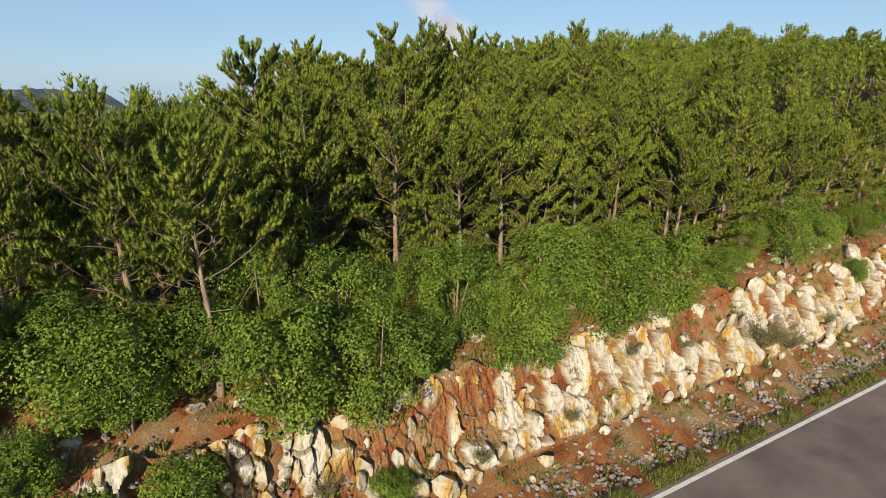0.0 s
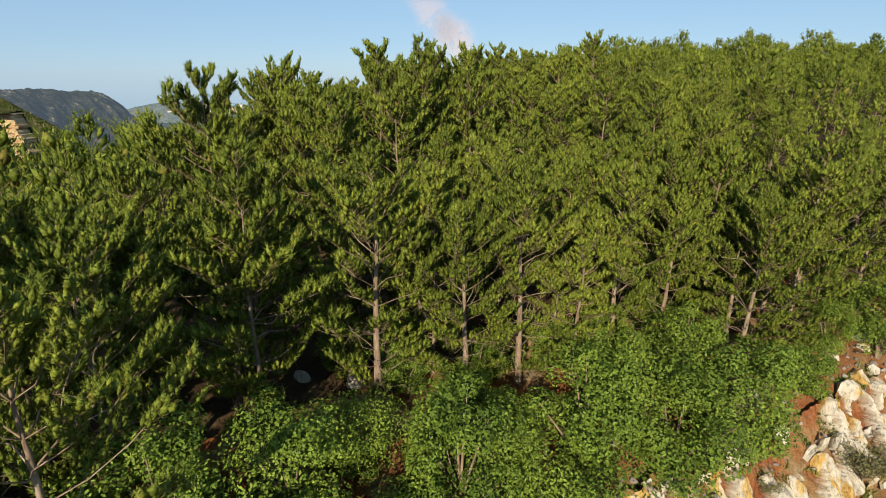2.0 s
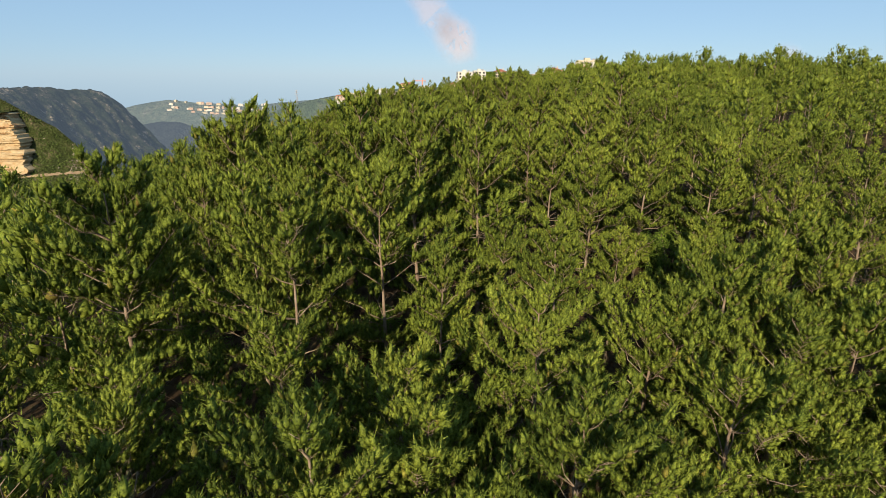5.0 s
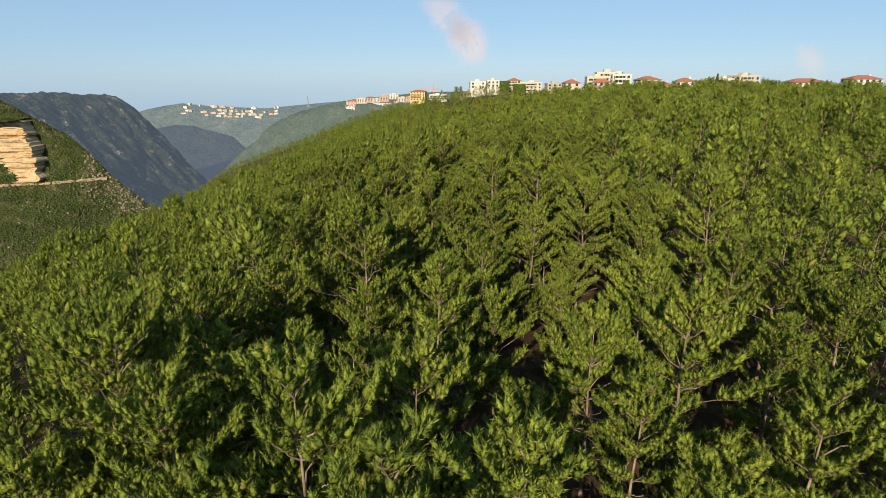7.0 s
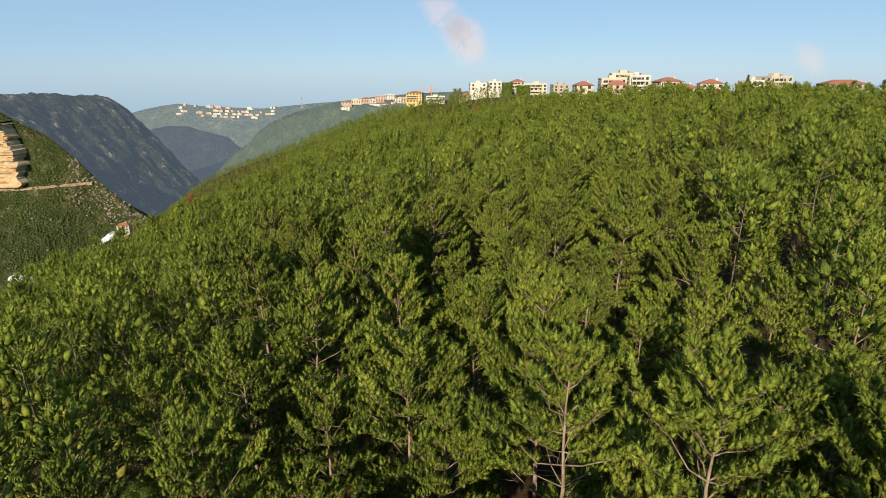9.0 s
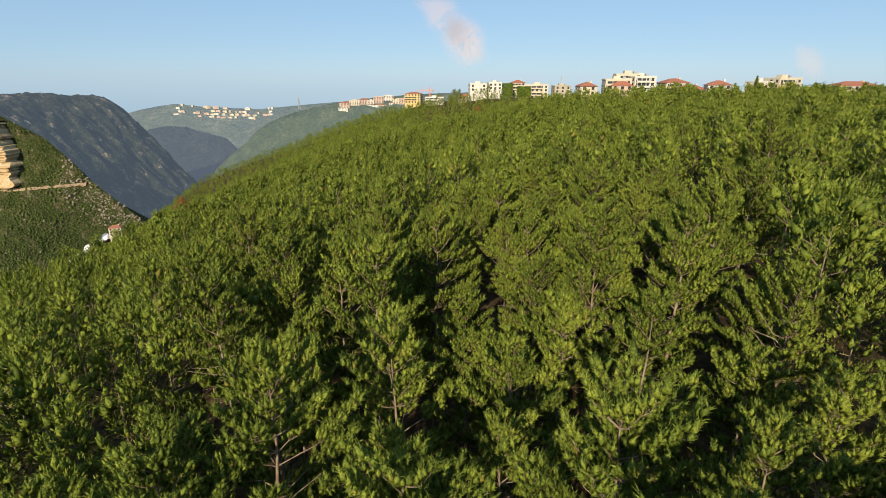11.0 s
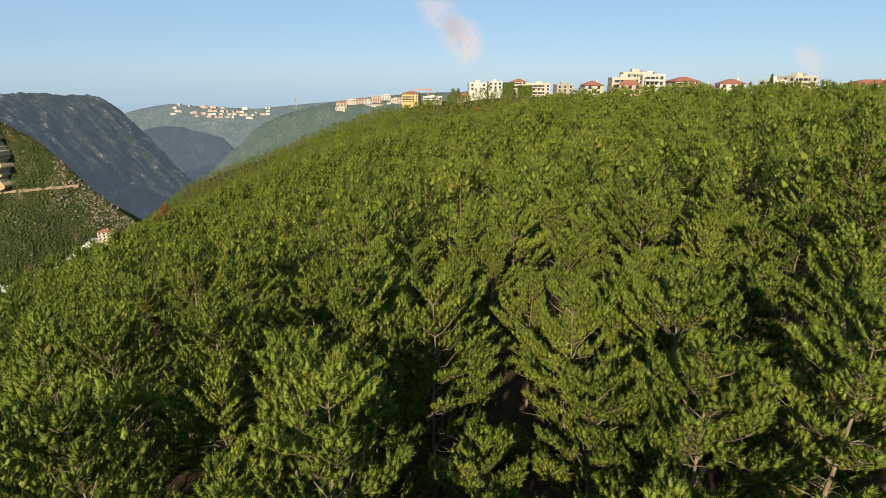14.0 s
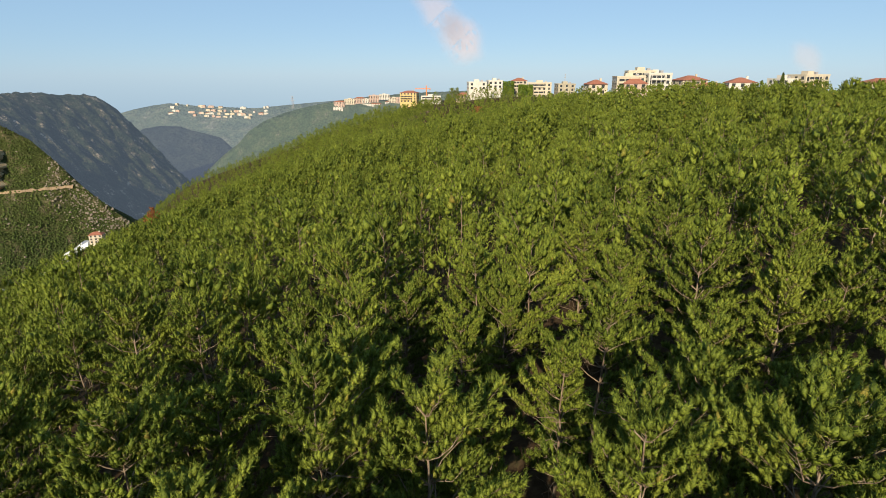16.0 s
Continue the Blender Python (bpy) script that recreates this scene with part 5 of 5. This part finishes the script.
# ---------------------------------------------------------------- single trees that stand out
for x, y, k in ((-136.5, 345.0, 1.55), (17.0, 440.0, 1.2), (120.0, 330.0, 1.1)):
    trunk, limbs, bare, brush, plumes, r = pine_form(300 + int(y), 10.0, 3.0, 0.15)
    t = thing("dead_pine", pose(x, y, land1(x, y) - 0.2) @ Matrix.Scale(k, 4), "dead pine with rust-brown needles in the green wood", "tree", "dead pines")
    part("trunk", mesh_np("trunk", *wood(trunk, limbs, bare, 0.17, 6), [bark], smooth=True), t)
    part("crown", mesh_np("crown", *brushes(brush, r, 4, 6, 0.03), [dead_needles], smooth=True), t)


def cypress(x, y, z, tall):
    r = np.random.default_rng(int(x))
    t = thing("cypress", pose(x, y, z), "slender dark green cypress beside the houses", "tree", "cypresses")
    part("trunk", mesh_np("trunk", *tube([(0, 0, 0), (0, 0, tall * 0.95)], [0.22, 0.04], 6), [bark]), t)
    h = r.uniform(0.04, 1, 900)
    a = r.uniform(0, 6.28, 900)
    rad = tall * 0.11 * np.sin(np.pi * (0.12 + 0.88 * h) ** 0.8) * r.uniform(0.6, 1.05, 900)
    tip = np.c_[rad * np.cos(a), rad * np.sin(a), h * tall, 0.3 * np.cos(a), 0.3 * np.sin(a), np.ones(900)]
    part("crown", mesh_np("crown", *tufts(tip, r, 3, 0.7, 0.16), [dark_scrub]), t)


cypress(159.5, 380, 14, 15)
cypress(170.0, 384, 14, 11)
for i, (x, y, z, k) in enumerate(((201, 396, 15, 0.95), (205, 385, 15, 1.0), (220, 384, 15, 0.95), (165, 378, 15, 0.9), (152, 372, 14, 0.9), (140, 372, 13, 0.8), (78, 385, 11, 0.9), (6, 540, 8, 1.0), (2, 545, 8, 1.0), (-2, 560, 4, 1.0), (100, 530, 9, 1.0), (104, 524, 9, 1.0))):
    t = thing("pine_tree", pose(x, y, z, 0, 0, i * 61) @ Matrix.Scale(k, 4), "green pine standing on the skyline beside the houses", "tree", "pines by the houses")
    for nm, me in zip(("trunk", "crown"), near_pines[i % 8]):
        part(nm, me, t)

# pines at the lower edge of the wood, with boughs hanging low
LOW = []
for i, (tall, spread) in enumerate(((9.5, 3.9), (11.0, 3.6))):
    LOW.append(pine_meshes(400 + i, tall, spread, 0.1, 0.06, 0.02)[0])
for i, (x, y, k) in enumerate(((-9.4, 19.6, 1.0), (-14.0, 21.6, 1.05), (-17.8, 19.4, 0.95), (-10.6, 23.6, 0.95), (-14.5, 25.5, 1.0), (-18.5, 23.0, 1.0), (-8.2, 27.6, 0.85), (-22.5, 25.5, 1.0), (-13.0, 28.5, 0.9), (-2.8, 29.4, 0.95), (15.2, 33.4, 0.9), (3.6, 31.2, 0.9), (8.8, 33.6, 0.95), (20.4, 37.6, 0.95), (-27.0, 22.0, 1.0), (24.0, 60.0, 0.9), (28.5, 65.0, 0.9), (32.0, 60.0, 0.85), (22.5, 68.0, 0.9), (28.0, 54.0, 0.8), (34.0, 68.0, 0.9), (12.0, 36.5, 0.9), (26.5, 42.0, 0.9), (0.9, 29.8, 0.8), (6.3, 31.4, 0.8), (11.5, 34.2, 0.75), (17.8, 36.2, 0.8), (23.0, 39.6, 0.8), (30.0, 43.0, 0.85), (35.5, 46.5, 0.85), (-1.0, 34.2, 0.9), (3.2, 36.6, 0.9), (7.6, 37.8, 0.9), (11.2, 39.4, 0.95), (-5.2, 36.0, 0.9), (15.6, 41.0, 0.95), (-9.2, 33.0, 0.85), (15.4, 35.0, 0.7), (20.0, 36.8, 0.7), (27.0, 41.2, 0.75), (33.0, 45.0, 0.8), (39.0, 48.5, 0.85), (43.0, 51.0, 0.85))):
    t = thing("pine_tree", pose(x, y, land1(x, y) - 0.15, 0, 0, i * 83) @ Matrix.Scale(k * (0.90 if x < -10 else 0.97), 4), "broad green pine with low boughs at the edge of the wood", "tree", "pines of the wood")
    for nm, me in zip(("trunk", "crown"), LOW[i % 2]):
        part(nm, me, t)

# ---------------------------------------------------------------- a thin pink cloud, far off
def cloud(x, z, w, h, tilt, seed, most):
    m, nt, b = material("cloud", 1.0, 0.0)
    b.inputs["Base Color"].default_value = (0.42, 0.325, 0.315, 1)
    tc = nt.nodes.new("ShaderNodeTexCoord")
    sub = nt.nodes.new("ShaderNodeVectorMath")
    sub.operation = "SUBTRACT"
    sub.inputs[1].default_value = (0.5, 0.5, 0.5)
    ln = nt.nodes.new("ShaderNodeVectorMath")
    ln.operation = "LENGTH"
    ns = nt.nodes.new("ShaderNodeTexNoise")
    ns.inputs["Scale"].default_value, ns.inputs["Detail"].default_value = 2.4 + seed * 0.1, 4
    ma = nt.nodes.new("ShaderNodeMath")
    ma.operation = "MULTIPLY_ADD"
    ma.inputs[1].default_value = 0.30
    mr = nt.nodes.new("ShaderNodeMapRange")
    mr.inputs["From Min"].default_value, mr.inputs["From Max"].default_value = 0.66, 0.28
    mr.inputs["To Min"].default_value, mr.inputs["To Max"].default_value = 0.0, most
    mr.interpolation_type = "SMOOTHSTEP"
    nt.links.new(tc.outputs["Generated"], sub.inputs[0])
    nt.links.new(sub.outputs[0], ln.inputs[0])
    nt.links.new(tc.outputs["Generated"], ns.inputs["Vector"])
    nt.links.new(ns.outputs["Fac"], ma.inputs[0])
    nt.links.new(ln.outputs["Value"], ma.inputs[2])
    nt.links.new(ma.outputs[0], mr.inputs["Value"])
    nt.links.new(mr.outputs[0], b.inputs["Alpha"])
    bm = bmesh.new()
    bmesh.ops.create_grid(bm, x_segments=8, y_segments=8, size=0.5)
    ob = new("cloud", mesh_of(bm, "cloud", m))
    ob.matrix_basis = pose(x, 4500, z, 90, tilt, 0) @ Matrix.Diagonal((w, h, 1, 1))
    tagged(ob, "thin pinkish cloud in a pale blue sky", "cloud", kind="structure")


cloud(95, 310, 380, 480, -42, 1, 0.46)
cloud(-60, 470, 330, 640, -42, 9, 0.34)
cloud(2790, 160, 240, 380, -45, 4, 0.22)
